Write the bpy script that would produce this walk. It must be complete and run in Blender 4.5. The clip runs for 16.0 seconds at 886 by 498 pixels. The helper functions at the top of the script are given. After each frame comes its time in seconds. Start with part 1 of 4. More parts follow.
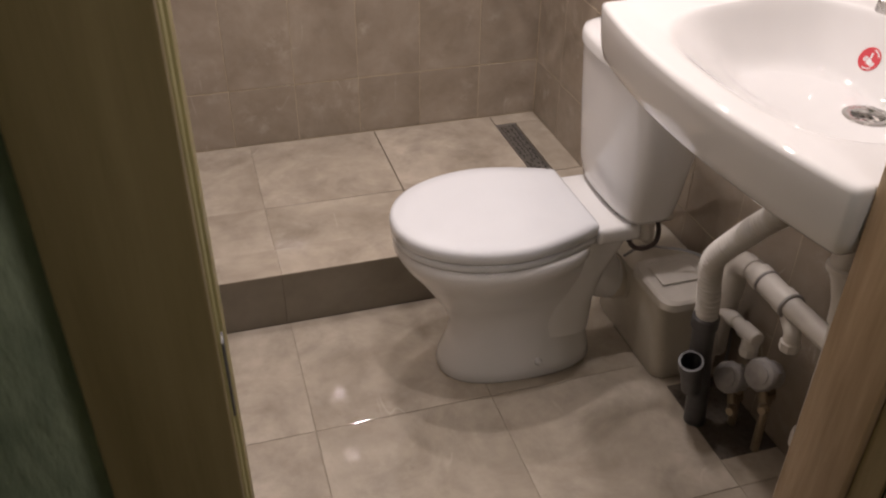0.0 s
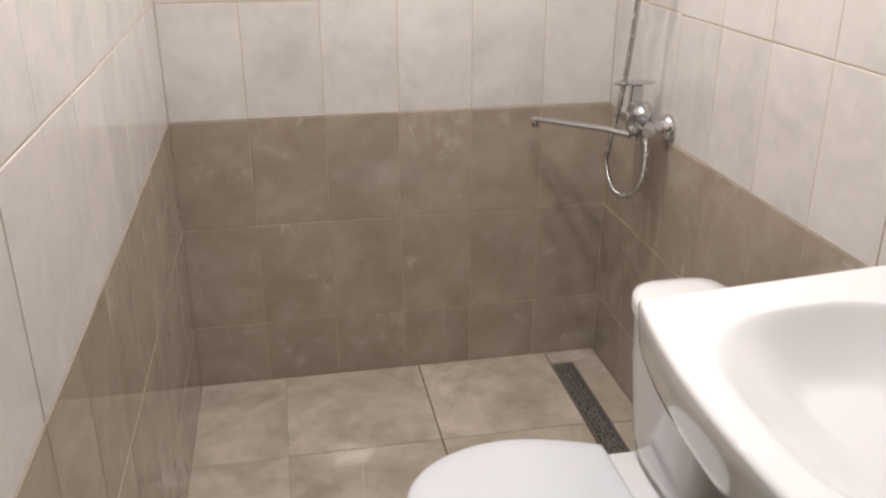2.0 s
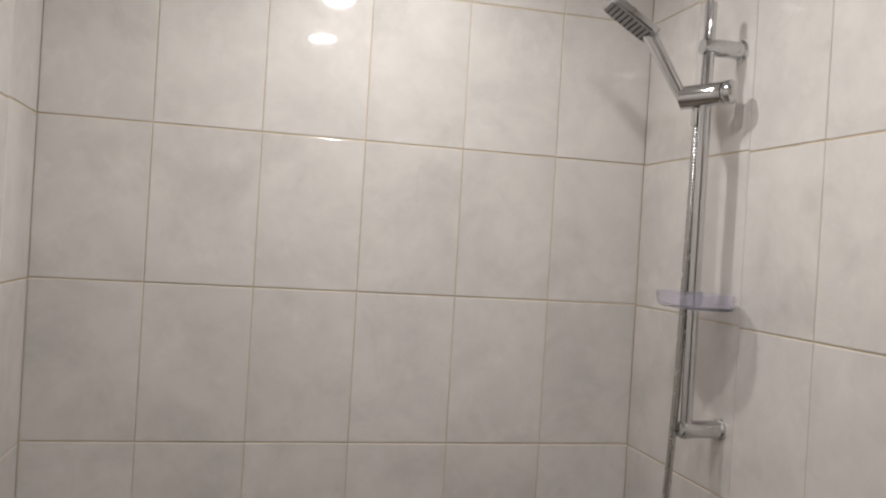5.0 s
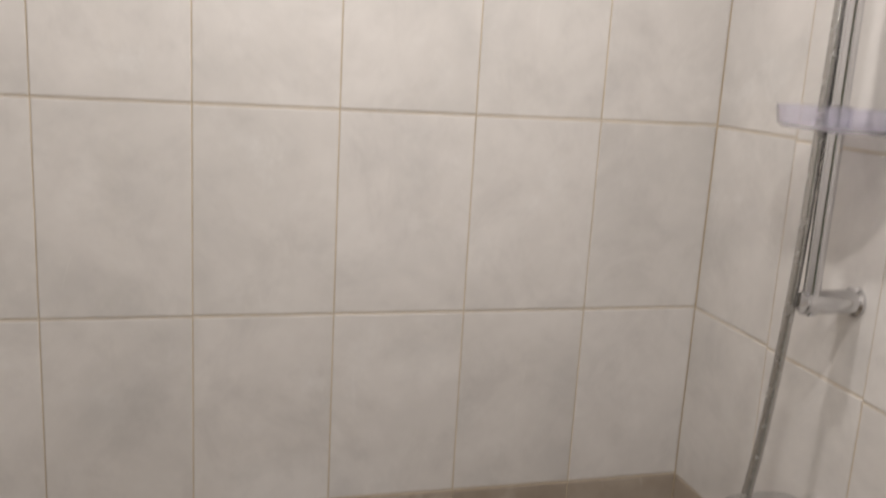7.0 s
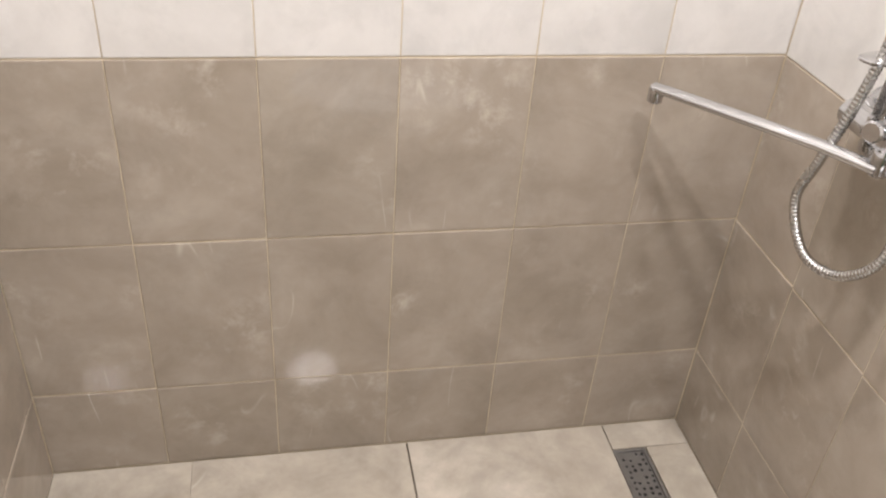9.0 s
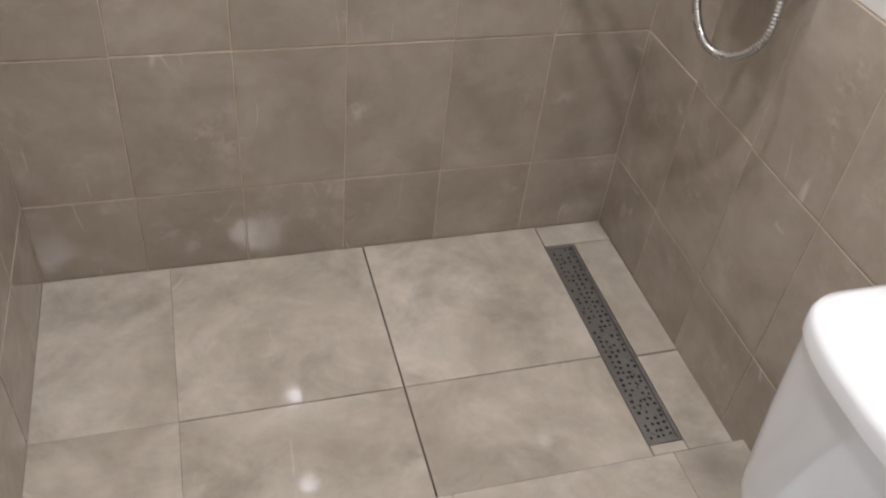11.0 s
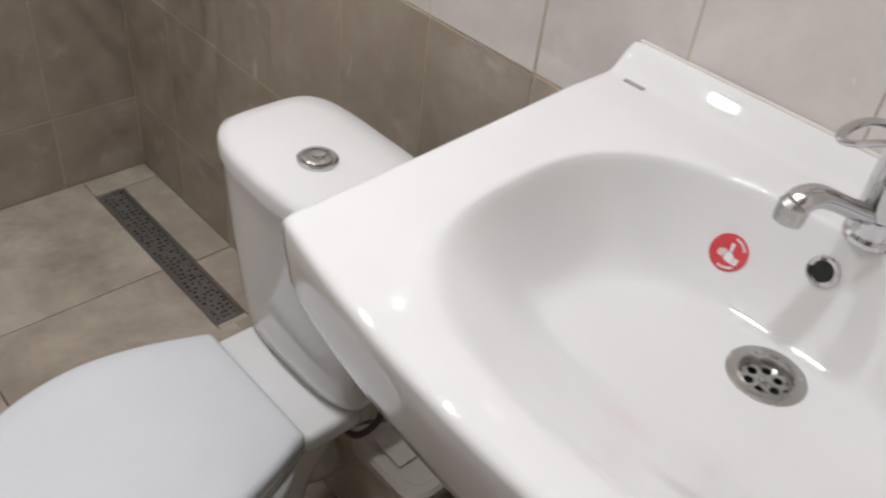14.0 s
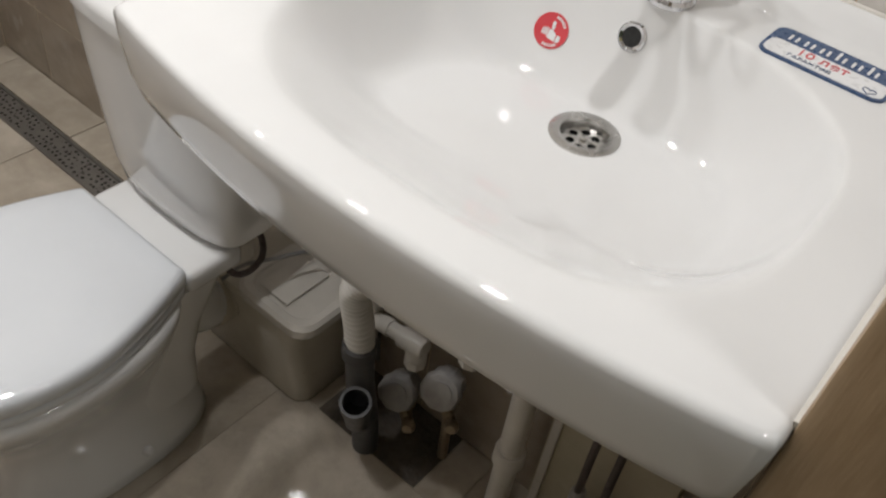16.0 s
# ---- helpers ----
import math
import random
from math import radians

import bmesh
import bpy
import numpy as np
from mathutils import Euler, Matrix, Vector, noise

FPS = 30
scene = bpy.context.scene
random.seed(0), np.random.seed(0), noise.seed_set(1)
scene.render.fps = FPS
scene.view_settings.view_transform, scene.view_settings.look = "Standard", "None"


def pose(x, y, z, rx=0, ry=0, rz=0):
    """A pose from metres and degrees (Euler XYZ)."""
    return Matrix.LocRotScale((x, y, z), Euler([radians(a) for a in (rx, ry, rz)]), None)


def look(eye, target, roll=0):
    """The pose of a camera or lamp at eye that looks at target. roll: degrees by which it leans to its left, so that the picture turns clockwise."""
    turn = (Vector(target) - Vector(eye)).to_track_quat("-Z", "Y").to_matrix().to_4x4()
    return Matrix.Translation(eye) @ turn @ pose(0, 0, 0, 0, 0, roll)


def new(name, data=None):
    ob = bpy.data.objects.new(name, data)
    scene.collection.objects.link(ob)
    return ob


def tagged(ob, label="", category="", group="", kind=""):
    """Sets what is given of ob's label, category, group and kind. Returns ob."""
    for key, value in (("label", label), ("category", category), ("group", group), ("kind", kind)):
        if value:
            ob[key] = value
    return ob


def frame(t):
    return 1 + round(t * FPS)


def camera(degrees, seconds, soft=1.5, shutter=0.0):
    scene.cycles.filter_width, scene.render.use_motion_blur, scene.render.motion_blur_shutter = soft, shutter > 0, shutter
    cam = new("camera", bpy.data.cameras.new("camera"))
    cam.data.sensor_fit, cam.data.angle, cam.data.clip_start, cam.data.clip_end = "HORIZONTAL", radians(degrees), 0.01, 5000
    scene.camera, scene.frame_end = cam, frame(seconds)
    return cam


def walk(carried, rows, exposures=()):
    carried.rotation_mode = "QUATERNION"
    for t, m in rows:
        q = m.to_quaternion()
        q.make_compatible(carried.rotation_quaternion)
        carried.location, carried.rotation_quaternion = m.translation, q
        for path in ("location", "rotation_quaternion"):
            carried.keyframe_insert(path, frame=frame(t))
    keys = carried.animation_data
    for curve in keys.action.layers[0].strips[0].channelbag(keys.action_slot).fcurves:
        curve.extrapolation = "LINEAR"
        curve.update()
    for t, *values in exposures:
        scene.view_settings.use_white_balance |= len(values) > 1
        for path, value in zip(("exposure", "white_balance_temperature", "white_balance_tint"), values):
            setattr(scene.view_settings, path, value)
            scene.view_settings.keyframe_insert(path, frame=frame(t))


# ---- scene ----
cam = camera(54.4, 16.0, soft=2.1, shutter=0.3)

PATH = [
    (0, (0.124, -2.532, 1.415), (0.605, -0.953, 0.286), 0.7),
    (0.5, (0.219, -2.481, 1.416), (0.59, -0.845, 0.327), 0.7),
    (1, (0.280, -2.431, 1.427), (0.5385, -0.7175, 0.4295), 1.0),
    (1.5, (0.307, -2.376, 1.458), (0.554, -0.600, 0.572), -0.3),
    (2, (0.300, -2.299, 1.481), (0.638, -0.484, 0.712), -0.2),
    (2.5, (0.274, -2.216, 1.507), (0.685, -0.374, 0.842), 0.2),
    (3, (0.277, -2.158, 1.529), (0.698, -0.275, 1.004), 0.9),
    (3.5, (0.314, -2.064, 1.552), (0.709, -0.132, 1.219), 2.2),
    (4, (0.354, -1.951, 1.567), (0.708, 0.013, 1.43), 2.3),
    (4.2, (0.361, -1.903, 1.598), (0.729, 0.061, 1.497), 2.6),
    (6.3, (0.378, -1.411, 1.636), (0.946, 0.506, 1.685), 2.8),
    (6.5, (0.406, -1.362, 1.635), (0.954, 0.56, 1.591), 3.2),
    (7, (0.429, -1.234, 1.595), (0.951, 0.651, 1.178), 3.3),
    (7.5, (0.456, -1.179, 1.501), (0.885, 0.649, 0.811), 2.9),
    (8, (0.453, -1.157, 1.45), (0.836, 0.59, 0.554), 3.0),
    (8.5, (0.45, -1.139, 1.416), (0.81, 0.526, 0.369), 3.7),
    (9, (0.428, -1.159, 1.394), (0.795, 0.451, 0.266), 4.6),
    (11.3, (0.339, -1.407, 1.384), (0.848, -0.044, 0.012), 7.4),
    (11.5, (0.342, -1.423, 1.38), (0.843, -0.092, -0.026), 8.1),
    (12, (0.346, -1.519, 1.36), (0.787, -0.201, -0.079), 9.0),
    (12.5, (0.385, -1.617, 1.367), (0.843, -0.299, -0.065), 9.0),
    (13, (0.406, -1.686, 1.378), (1.108, -0.403, 0.013), 9.4),
    (13.5, (0.441, -1.737, 1.388), (1.387, -0.551, 0.085), 8.4),
    (14, (0.438, -1.791, 1.401), (1.582, -0.726, 0.154), 7.5),
    (14.5, (0.443, -1.822, 1.393), (1.708, -0.896, 0.15), 7.2),
    (15, (0.443, -1.849, 1.389), (1.749, -1.02, 0.122), 7.5),
    (15.5, (0.428, -1.89, 1.375), (1.662, -1.056, 0.04), 7.4),
    (16, (0.403, -1.92, 1.355), (1.598, -1.113, -0.031), 9.1),
]
EXPOSURE = [
    (0, 0.40, 7100, 23), (0.5, 0.13, 6980, 15), (1, 0.04, 6680, 15), (1.5, 0.45, 6630, 15), (2, 0.45, 6690, 16), (2.5, 0.45, 6690, 15), (3, 0.43, 6630, 15),
    (3.5, 0.10, 6600, 14), (4, -0.25, 6580, 13), (4.2, -0.36, 6580, 13), (6.3, -0.66, 6530, 13), (6.5, -0.65, 6530, 13), (7, -0.18, 6680, 14), (7.5, 0.60, 6780, 14),
    (8, 1.10, 6680, 14), (8.5, 1.14, 6530, 14), (9, 1.25, 6430, 14), (11.3, 0.39, 6180, 13), (12, -0.05, 6170, 12), (12.5, 0.27, 6140, 13), (13, -0.02, 6370, 14),
    (13.5, 0.03, 6360, 12), (14, 0.05, 6310, 12), (15, 0.00, 6380, 11), (16, 0.13, 6460, 10),
]
walk(cam, [(t, look(eye, target, roll)) for t, eye, target, roll in PATH], EXPOSURE)


# ---- world and light: three round ceiling spots, a dark hallway outside ----
world = bpy.data.worlds.new("world")
scene.world = world
world.use_nodes = True
world.node_tree.nodes["Background"].inputs[0].default_value = (0.9, 0.95, 1.0, 1)
world.node_tree.nodes["Background"].inputs[1].default_value = 0.02

W, DEPTH, CEIL = 1.215, 1.93, 2.34
ZB, PX, PY, PZ = 0.92, 0.2025, 0.197, 0.3025
SHOWER_Z, KERB_Y = 0.125, -0.768
LAMP_Y = (-0.38, -0.855, -1.36)
LAMP_X = 0.63


def lamp(x, y, z, energy, across=0.072):
    """A flat round lamp that shines downwards."""
    d = bpy.data.lights.new("spot_light", "AREA")
    d.shape, d.size, d.energy, d.color = "DISK", across, energy, (1.0, 0.995, 0.985)
    o = new("spot_light", d)
    o.matrix_world = pose(x, y, z)
    return o


for ly in LAMP_Y:
    tagged(lamp(LAMP_X, ly, CEIL - 0.0075, 5.75), kind="structure")
tagged(lamp(0.58, -2.74, 2.4125, 4.4, 0.29), kind="structure")


# ---- materials ----
def nodes_of(name):
    m = bpy.data.materials.new(name)
    m.use_nodes = True
    nt = m.node_tree
    return m, nt, nt.nodes["Principled BSDF"]


def add(nt, kind, **values):
    n = nt.nodes.new(kind)
    for k, v in values.items():
        n.inputs[k].default_value = v
    return n


def ramp(nt, stops):
    n = nt.nodes.new("ShaderNodeValToRGB")
    e = n.color_ramp.elements
    while len(e) < len(stops):
        e.new(0.5)
    for el, (p, c) in zip(e, stops):
        el.position, el.color = p, (*c, 1) if len(c) == 3 else c
    return n


def coords(nt, scatter):
    """Object coordinates, moved by a random step for each piece."""
    tc = nt.nodes.new("ShaderNodeTexCoord")
    if not scatter:
        return tc.outputs["Object"]
    info = nt.nodes.new("ShaderNodeObjectInfo")
    mul = nt.nodes.new("ShaderNodeVectorMath")
    mul.operation = "MULTIPLY"
    com = nt.nodes.new("ShaderNodeCombineXYZ")
    for i in range(3):
        nt.links.new(info.outputs["Random"], com.inputs[i])
    nt.links.new(com.outputs[0], mul.inputs[0])
    mul.inputs[1].default_value = (37.0, 61.0, 23.0)
    plus = nt.nodes.new("ShaderNodeVectorMath")
    nt.links.new(tc.outputs["Object"], plus.inputs[0])
    nt.links.new(mul.outputs[0], plus.inputs[1])
    return plus.outputs[0]


def mix_rgb(nt, fac, a, b, how="MIX"):
    n = nt.nodes.new("ShaderNodeMix")
    n.data_type, n.blend_type = "RGBA", how
    for sock, v in ((n.inputs[0], fac), (n.inputs[6], a), (n.inputs[7], b)):
        if isinstance(v, (int, float)):
            sock.default_value = v
        elif isinstance(v, tuple):
            sock.default_value = (*v, 1)
        else:
            nt.links.new(v, sock)
    return n.outputs[2]


def tile_material(name, dark, mid, light, vein, rough, cloud=5.0, stretch=(1, 1, 1), vein_amount=0.5, bump=0.012, specular=0.5, speck=0.06, blotch=0.0, smudge=0.1, tone=0.06):
    """Glazed stoneware: soft clouds, darker smudges, pale clusters, slanting veins, and a tone of its own for each tile."""
    m, nt, b = nodes_of(name)
    at = coords(nt, True)
    sc = nt.nodes.new("ShaderNodeVectorMath")
    sc.operation = "MULTIPLY"
    nt.links.new(at, sc.inputs[0])
    sc.inputs[1].default_value = stretch
    at = sc.outputs[0]

    def noise_at(where, **values):
        n = add(nt, "ShaderNodeTexNoise", **values)
        nt.links.new(where, n.inputs["Vector"])
        return n.outputs[0]

    def levels(value, stops):
        r = ramp(nt, stops)
        nt.links.new(value, r.inputs[0])
        return r.outputs[0]
    clouds = noise_at(at, Scale=cloud, Detail=7.0, Roughness=0.62, Distortion=0.5)
    grain = noise_at(at, Scale=cloud * 5, Detail=5.0, Roughness=0.6)
    c = levels(clouds, [(0.32, dark), (0.5, mid), (0.68, light)])
    c = mix_rgb(nt, 1.0, c, levels(grain, [(0.35, (1 - speck,) * 3), (0.65, (1 + speck * 0.7,) * 3)]), "MULTIPLY")
    # darker smudges with ragged borders
    dim = noise_at(at, Scale=cloud * 1.5, Detail=8.0, Roughness=0.7, Distortion=0.5)
    c = mix_rgb(nt, 1.0, c, levels(dim, [(0.34, (1 - smudge,) * 3), (0.50, (1.0, 1.0, 1.0))]), "MULTIPLY")
    # pale clusters, gathered in a few places
    pale = levels(noise_at(at, Scale=cloud * 3.0, Detail=8.0, Roughness=0.74, Distortion=0.25), [(0.50, (0, 0, 0)), (0.70, (1, 1, 1))])
    where = levels(noise_at(at, Scale=cloud * 1.3, Detail=2.0), [(0.52, (0, 0, 0)), (0.68, (blotch,) * 3)])
    c = mix_rgb(nt, mix_rgb(nt, 1.0, pale, where, "MULTIPLY"), c, vein)
    # thin veins that run down at a slant
    turn = nt.nodes.new("ShaderNodeMapping")
    turn.inputs["Rotation"].default_value = (0, 0, 0.5)
    turn.inputs["Scale"].default_value = (1.0, 0.3, 1.0)
    nt.links.new(at, turn.inputs["Vector"])
    line = levels(noise_at(turn.outputs[0], Scale=cloud * 1.4, Detail=2.0, Roughness=0.5, Distortion=0.3), [(0.492, (0, 0, 0)), (0.5, (1, 1, 1)), (0.508, (0, 0, 0))])
    here = levels(noise_at(at, Scale=cloud * 1.9, Detail=1.0), [(0.60, (0, 0, 0)), (0.70, (vein_amount,) * 3)])
    c = mix_rgb(nt, mix_rgb(nt, 1.0, line, here, "MULTIPLY"), c, vein)
    info = nt.nodes.new("ShaderNodeObjectInfo")
    c = mix_rgb(nt, 1.0, c, levels(info.outputs["Random"], [(0.0, (1 - tone, 1 - tone, 1 - tone * 1.1)), (1.0, (1 + tone, 1 + tone, 1 + tone * 1.1))]), "MULTIPLY")
    nt.links.new(c, b.inputs["Base Color"])
    nt.links.new(levels(grain, [(0.3, (rough * 0.8,) * 3), (0.7, (rough * 1.35,) * 3)]), b.inputs["Roughness"])
    b.inputs["Specular IOR Level"].default_value = specular
    bp = add(nt, "ShaderNodeBump", Strength=bump, Distance=0.002)
    nt.links.new(clouds, bp.inputs["Height"])
    nt.links.new(bp.outputs[0], b.inputs["Normal"])
    return m


def plain(name, low, high, rough, scale=20.0, metal=0.0, bump=0.0, coat=0.0, stretch=(1, 1, 1), rough_var=0.25, detail=5.0):
    """A surface between two close colours, with uneven gloss and some relief."""
    m, nt, b = nodes_of(name)
    at = coords(nt, False)
    sc = nt.nodes.new("ShaderNodeVectorMath")
    sc.operation = "MULTIPLY"
    nt.links.new(at, sc.inputs[0])
    sc.inputs[1].default_value = stretch
    n1 = add(nt, "ShaderNodeTexNoise", Scale=scale, Detail=detail, Roughness=0.6)
    n2 = add(nt, "ShaderNodeTexNoise", Scale=scale * 7, Detail=4.0, Roughness=0.6)
    nt.links.new(sc.outputs[0], n1.inputs["Vector"])
    nt.links.new(sc.outputs[0], n2.inputs["Vector"])
    r = ramp(nt, [(0.32, low), (0.68, high)])
    nt.links.new(n1.outputs[0], r.inputs[0])
    nt.links.new(r.outputs[0], b.inputs["Base Color"])
    rr = ramp(nt, [(0.3, (rough * (1 - rough_var),) * 3), (0.7, (rough * (1 + rough_var),) * 3)])
    nt.links.new(n2.outputs[0], rr.inputs[0])
    nt.links.new(rr.outputs[0], b.inputs["Roughness"])
    b.inputs["Metallic"].default_value = metal
    b.inputs["Coat Weight"].default_value = coat
    b.inputs["Coat Roughness"].default_value = 0.04
    if bump:
        bp = add(nt, "ShaderNodeBump", Strength=bump, Distance=0.003)
        nt.links.new(n2.outputs[0], bp.inputs["Height"])
        nt.links.new(bp.outputs[0], b.inputs["Normal"])
    return m


def clear_plastic(name, tint, rough=0.05):
    m, nt, b = nodes_of(name)
    b.inputs["Base Color"].default_value = (*tint, 1)
    b.inputs["Roughness"].default_value = rough
    b.inputs["Transmission Weight"].default_value = 0.92
    b.inputs["IOR"].default_value = 1.3
    return m


def glow(name, colour, strength):
    m, nt, b = nodes_of(name)
    b.inputs["Base Color"].default_value = (0.8, 0.8, 0.8, 1)
    b.inputs["Emission Color"].default_value = (*colour, 1)
    b.inputs["Emission Strength"].default_value = strength
    return m


LIGHT_TILE = tile_material("light_wall_tile", (0.592, 0.568, 0.538), (0.653, 0.622, 0.587), (0.698, 0.667, 0.631), (0.769, 0.752, 0.724), 0.04, 5.0, (1, 1, 1), 0.2, speck=0.025, blotch=0.5, smudge=0.085, tone=0.022)
DARK_TILE = tile_material("taupe_wall_tile", (0.307, 0.256, 0.202), (0.358, 0.302, 0.244), (0.409, 0.352, 0.289), (0.593, 0.530, 0.450), 0.045, 5.5, (1, 1, 1), 0.6, speck=0.035, blotch=0.6, smudge=0.10, tone=0.06)
FLOOR_TILE = tile_material("greige_floor_tile", (0.343, 0.295, 0.237), (0.441, 0.387, 0.317), (0.545, 0.484, 0.404), (0.675, 0.615, 0.531), 0.038, 4.2, (1, 1, 1), 0.3, blotch=0.35, smudge=0.16, tone=0.05)
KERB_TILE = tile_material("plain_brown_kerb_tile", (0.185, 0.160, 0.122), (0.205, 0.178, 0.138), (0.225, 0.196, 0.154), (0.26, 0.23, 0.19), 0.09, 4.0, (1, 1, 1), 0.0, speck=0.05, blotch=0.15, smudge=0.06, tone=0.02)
GROUT = plain("tan_grout", (0.46, 0.375, 0.255), (0.59, 0.49, 0.355), 0.9, 14.0, bump=0.5)
FLOOR_GROUT = plain("greige_floor_grout", (0.31, 0.27, 0.212), (0.42, 0.37, 0.295), 0.9, 14.0, bump=0.5)
DARK_GROUT = plain("brown_floor_grout", (0.07, 0.052, 0.036), (0.14, 0.11, 0.08), 0.92, 18.0, bump=0.5)
CONCRETE = plain("damp_concrete", (0.045, 0.035, 0.026), (0.105, 0.085, 0.064), 0.6, 14.0, bump=0.9, rough_var=0.5)
CERAMIC = plain("white_ceramic", (0.735, 0.735, 0.735), (0.765, 0.765, 0.765), 0.03, 5.0, coat=0.3)
SEAT_PLASTIC = plain("white_seat_plastic", (0.705, 0.73, 0.765), (0.735, 0.76, 0.795), 0.03, 6.0, coat=0.3)
CHROME = plain("chrome", (0.60, 0.60, 0.61), (0.66, 0.66, 0.67), 0.07, 5.0, metal=1.0, rough_var=0.12)
STEEL = plain("brushed_steel", (0.47, 0.46, 0.445), (0.54, 0.53, 0.51), 0.26, 8.0, metal=1.0, rough_var=0.12)
GRATE_STEEL = plain("grate_steel", (0.33, 0.325, 0.315), (0.41, 0.40, 0.39), 0.34, 25.0, metal=0.85)
# near-black colour standing in for the shade inside holes
BLACK = plain("hole_shade", (0.01, 0.01, 0.01), (0.02, 0.02, 0.02), 0.7)
HOSE_DARK = plain("dark_braided_hose", (0.045, 0.03, 0.028), (0.11, 0.085, 0.08), 0.4, 160.0, bump=0.5)
RUBBER = plain("black_rubber", (0.02, 0.02, 0.02), (0.035, 0.035, 0.035), 0.55)
PUMP_PLASTIC = plain("cream_pump_plastic", (0.52, 0.48, 0.41), (0.60, 0.56, 0.48), 0.35, 9.0)
PIPE_WHITE = plain("white_pipe_plastic", (0.62, 0.59, 0.54), (0.72, 0.69, 0.64), 0.35, 12.0)
HOSE_WHITE = plain("white_hose_plastic", (0.66, 0.64, 0.60), (0.74, 0.72, 0.68), 0.4, 15.0)
PIPE_GREY = plain("dark_grey_pipe_plastic", (0.06, 0.06, 0.065), (0.10, 0.10, 0.105), 0.4, 15.0)
METER_GREY = plain("dusty_grey_plastic", (0.24, 0.23, 0.225), (0.38, 0.365, 0.35), 0.5, 25.0)
BRASS = plain("dull_brass", (0.26, 0.205, 0.14), (0.38, 0.31, 0.22), 0.45, 25.0, metal=0.75)
WOOD = plain("tan_frame_wood", (0.30, 0.205, 0.115), (0.44, 0.32, 0.20), 0.42, 9.0, bump=0.15, stretch=(6, 6, 0.5))
WOOD_DARK = plain("dark_stained_wood", (0.19, 0.145, 0.062), (0.265, 0.205, 0.10), 0.5, 7.0, bump=0.12, stretch=(5, 5, 0.45))
OLIVE_PAINT = plain("olive_yellow_paint", (0.30, 0.265, 0.11), (0.42, 0.375, 0.18), 0.5, 12.0, bump=0.2, stretch=(3, 3, 0.6))
TEAL_WALL = plain("mottled_green_paint", (0.10, 0.14, 0.09), (0.37, 0.43, 0.31), 0.75, 7.0, bump=0.9, stretch=(2.6, 2.6, 0.7), detail=9.0)
HALL_FLOOR = plain("hall_linoleum", (0.16, 0.10, 0.055), (0.25, 0.17, 0.10), 0.5, 7.0, bump=0.1)
WHITE_PAINT = plain("white_ceiling_panel", (0.78, 0.775, 0.76), (0.83, 0.825, 0.81), 0.35, 4.0)
STICKER_RED = plain("red_sticker", (0.58, 0.045, 0.06), (0.66, 0.07, 0.085), 0.35)
STICKER_WHITE = plain("white_sticker", (0.76, 0.76, 0.77), (0.80, 0.80, 0.81), 0.3)
STICKER_BLUE = plain("navy_sticker", (0.035, 0.07, 0.16), (0.045, 0.09, 0.19), 0.3)
CREAM_BOARD = plain("cream_board", (0.42, 0.38, 0.28), (0.52, 0.47, 0.36), 0.55, 8.0, bump=0.1)
CABLE_GREY = plain("grey_cable", (0.22, 0.22, 0.22), (0.30, 0.30, 0.30), 0.5)
SOAP_PLASTIC = clear_plastic("clear_lilac_plastic", (0.90, 0.89, 0.96))
LAMP_GLOW = glow("lit_lamp_glass", (1.0, 0.96, 0.9), 6.0)


# ---- building helpers ----
def thing(name, label, category, base=(0, 0, 0), group="", kind=""):
    o = new(name)
    o.location = base
    o.empty_display_size = 0.05
    return tagged(o, label, category, group, kind)


def base_of(o):
    while o.parent:
        o = o.parent
    return Vector(o.location)


def mesh_of(name, bm, material, smooth=True, angle=35):
    bmesh.ops.recalc_face_normals(bm, faces=bm.faces)
    for f in bm.faces:
        f.smooth = smooth
    if smooth:
        for e in bm.edges:
            if len(e.link_faces) == 2 and e.calc_face_angle(0) > radians(angle):
                e.smooth = False
    me = bpy.data.meshes.new(name)
    bm.to_mesh(me)
    bm.free()
    me.materials.append(material)
    return me


def part(name, bm, material, parent, label="", smooth=True, angle=35):
    """Links a bmesh, given in world metres, as one mesh under a thing or a part."""
    if parent is not None:
        bmesh.ops.translate(bm, verts=bm.verts, vec=-base_of(parent))
    o = new(name, mesh_of(name, bm, material, smooth, angle))
    o.parent = parent
    return tagged(o, label) if label else o


def box(x0, x1, y0, y1, z0, z1, bevel=0.0, seg=2, bm=None):
    bm = bm or bmesh.new()
    v = bmesh.ops.create_cube(bm, size=1.0)["verts"]
    for p in v:
        p.co = Vector(((x0 + x1) / 2 + p.co.x * (x1 - x0), (y0 + y1) / 2 + p.co.y * (y1 - y0), (z0 + z1) / 2 + p.co.z * (z1 - z0)))
    if bevel:
        ed = list({e for p in v for e in p.link_edges})
        bmesh.ops.bevel(bm, geom=ed, offset=bevel, segments=seg, profile=0.5, affect="EDGES")
    return bm


def loft(rings, cap0=True, cap1=True, bm=None):
    bm = bm or bmesh.new()
    rows = [[bm.verts.new(p) for p in r] for r in rings]
    for a, b in zip(rows, rows[1:]):
        n = len(a)
        for i in range(n):
            bm.faces.new((a[i], a[(i + 1) % n], b[(i + 1) % n], b[i]))
    if cap0:
        bm.faces.new(rows[0])
    if cap1:
        bm.faces.new(rows[-1])
    return bm


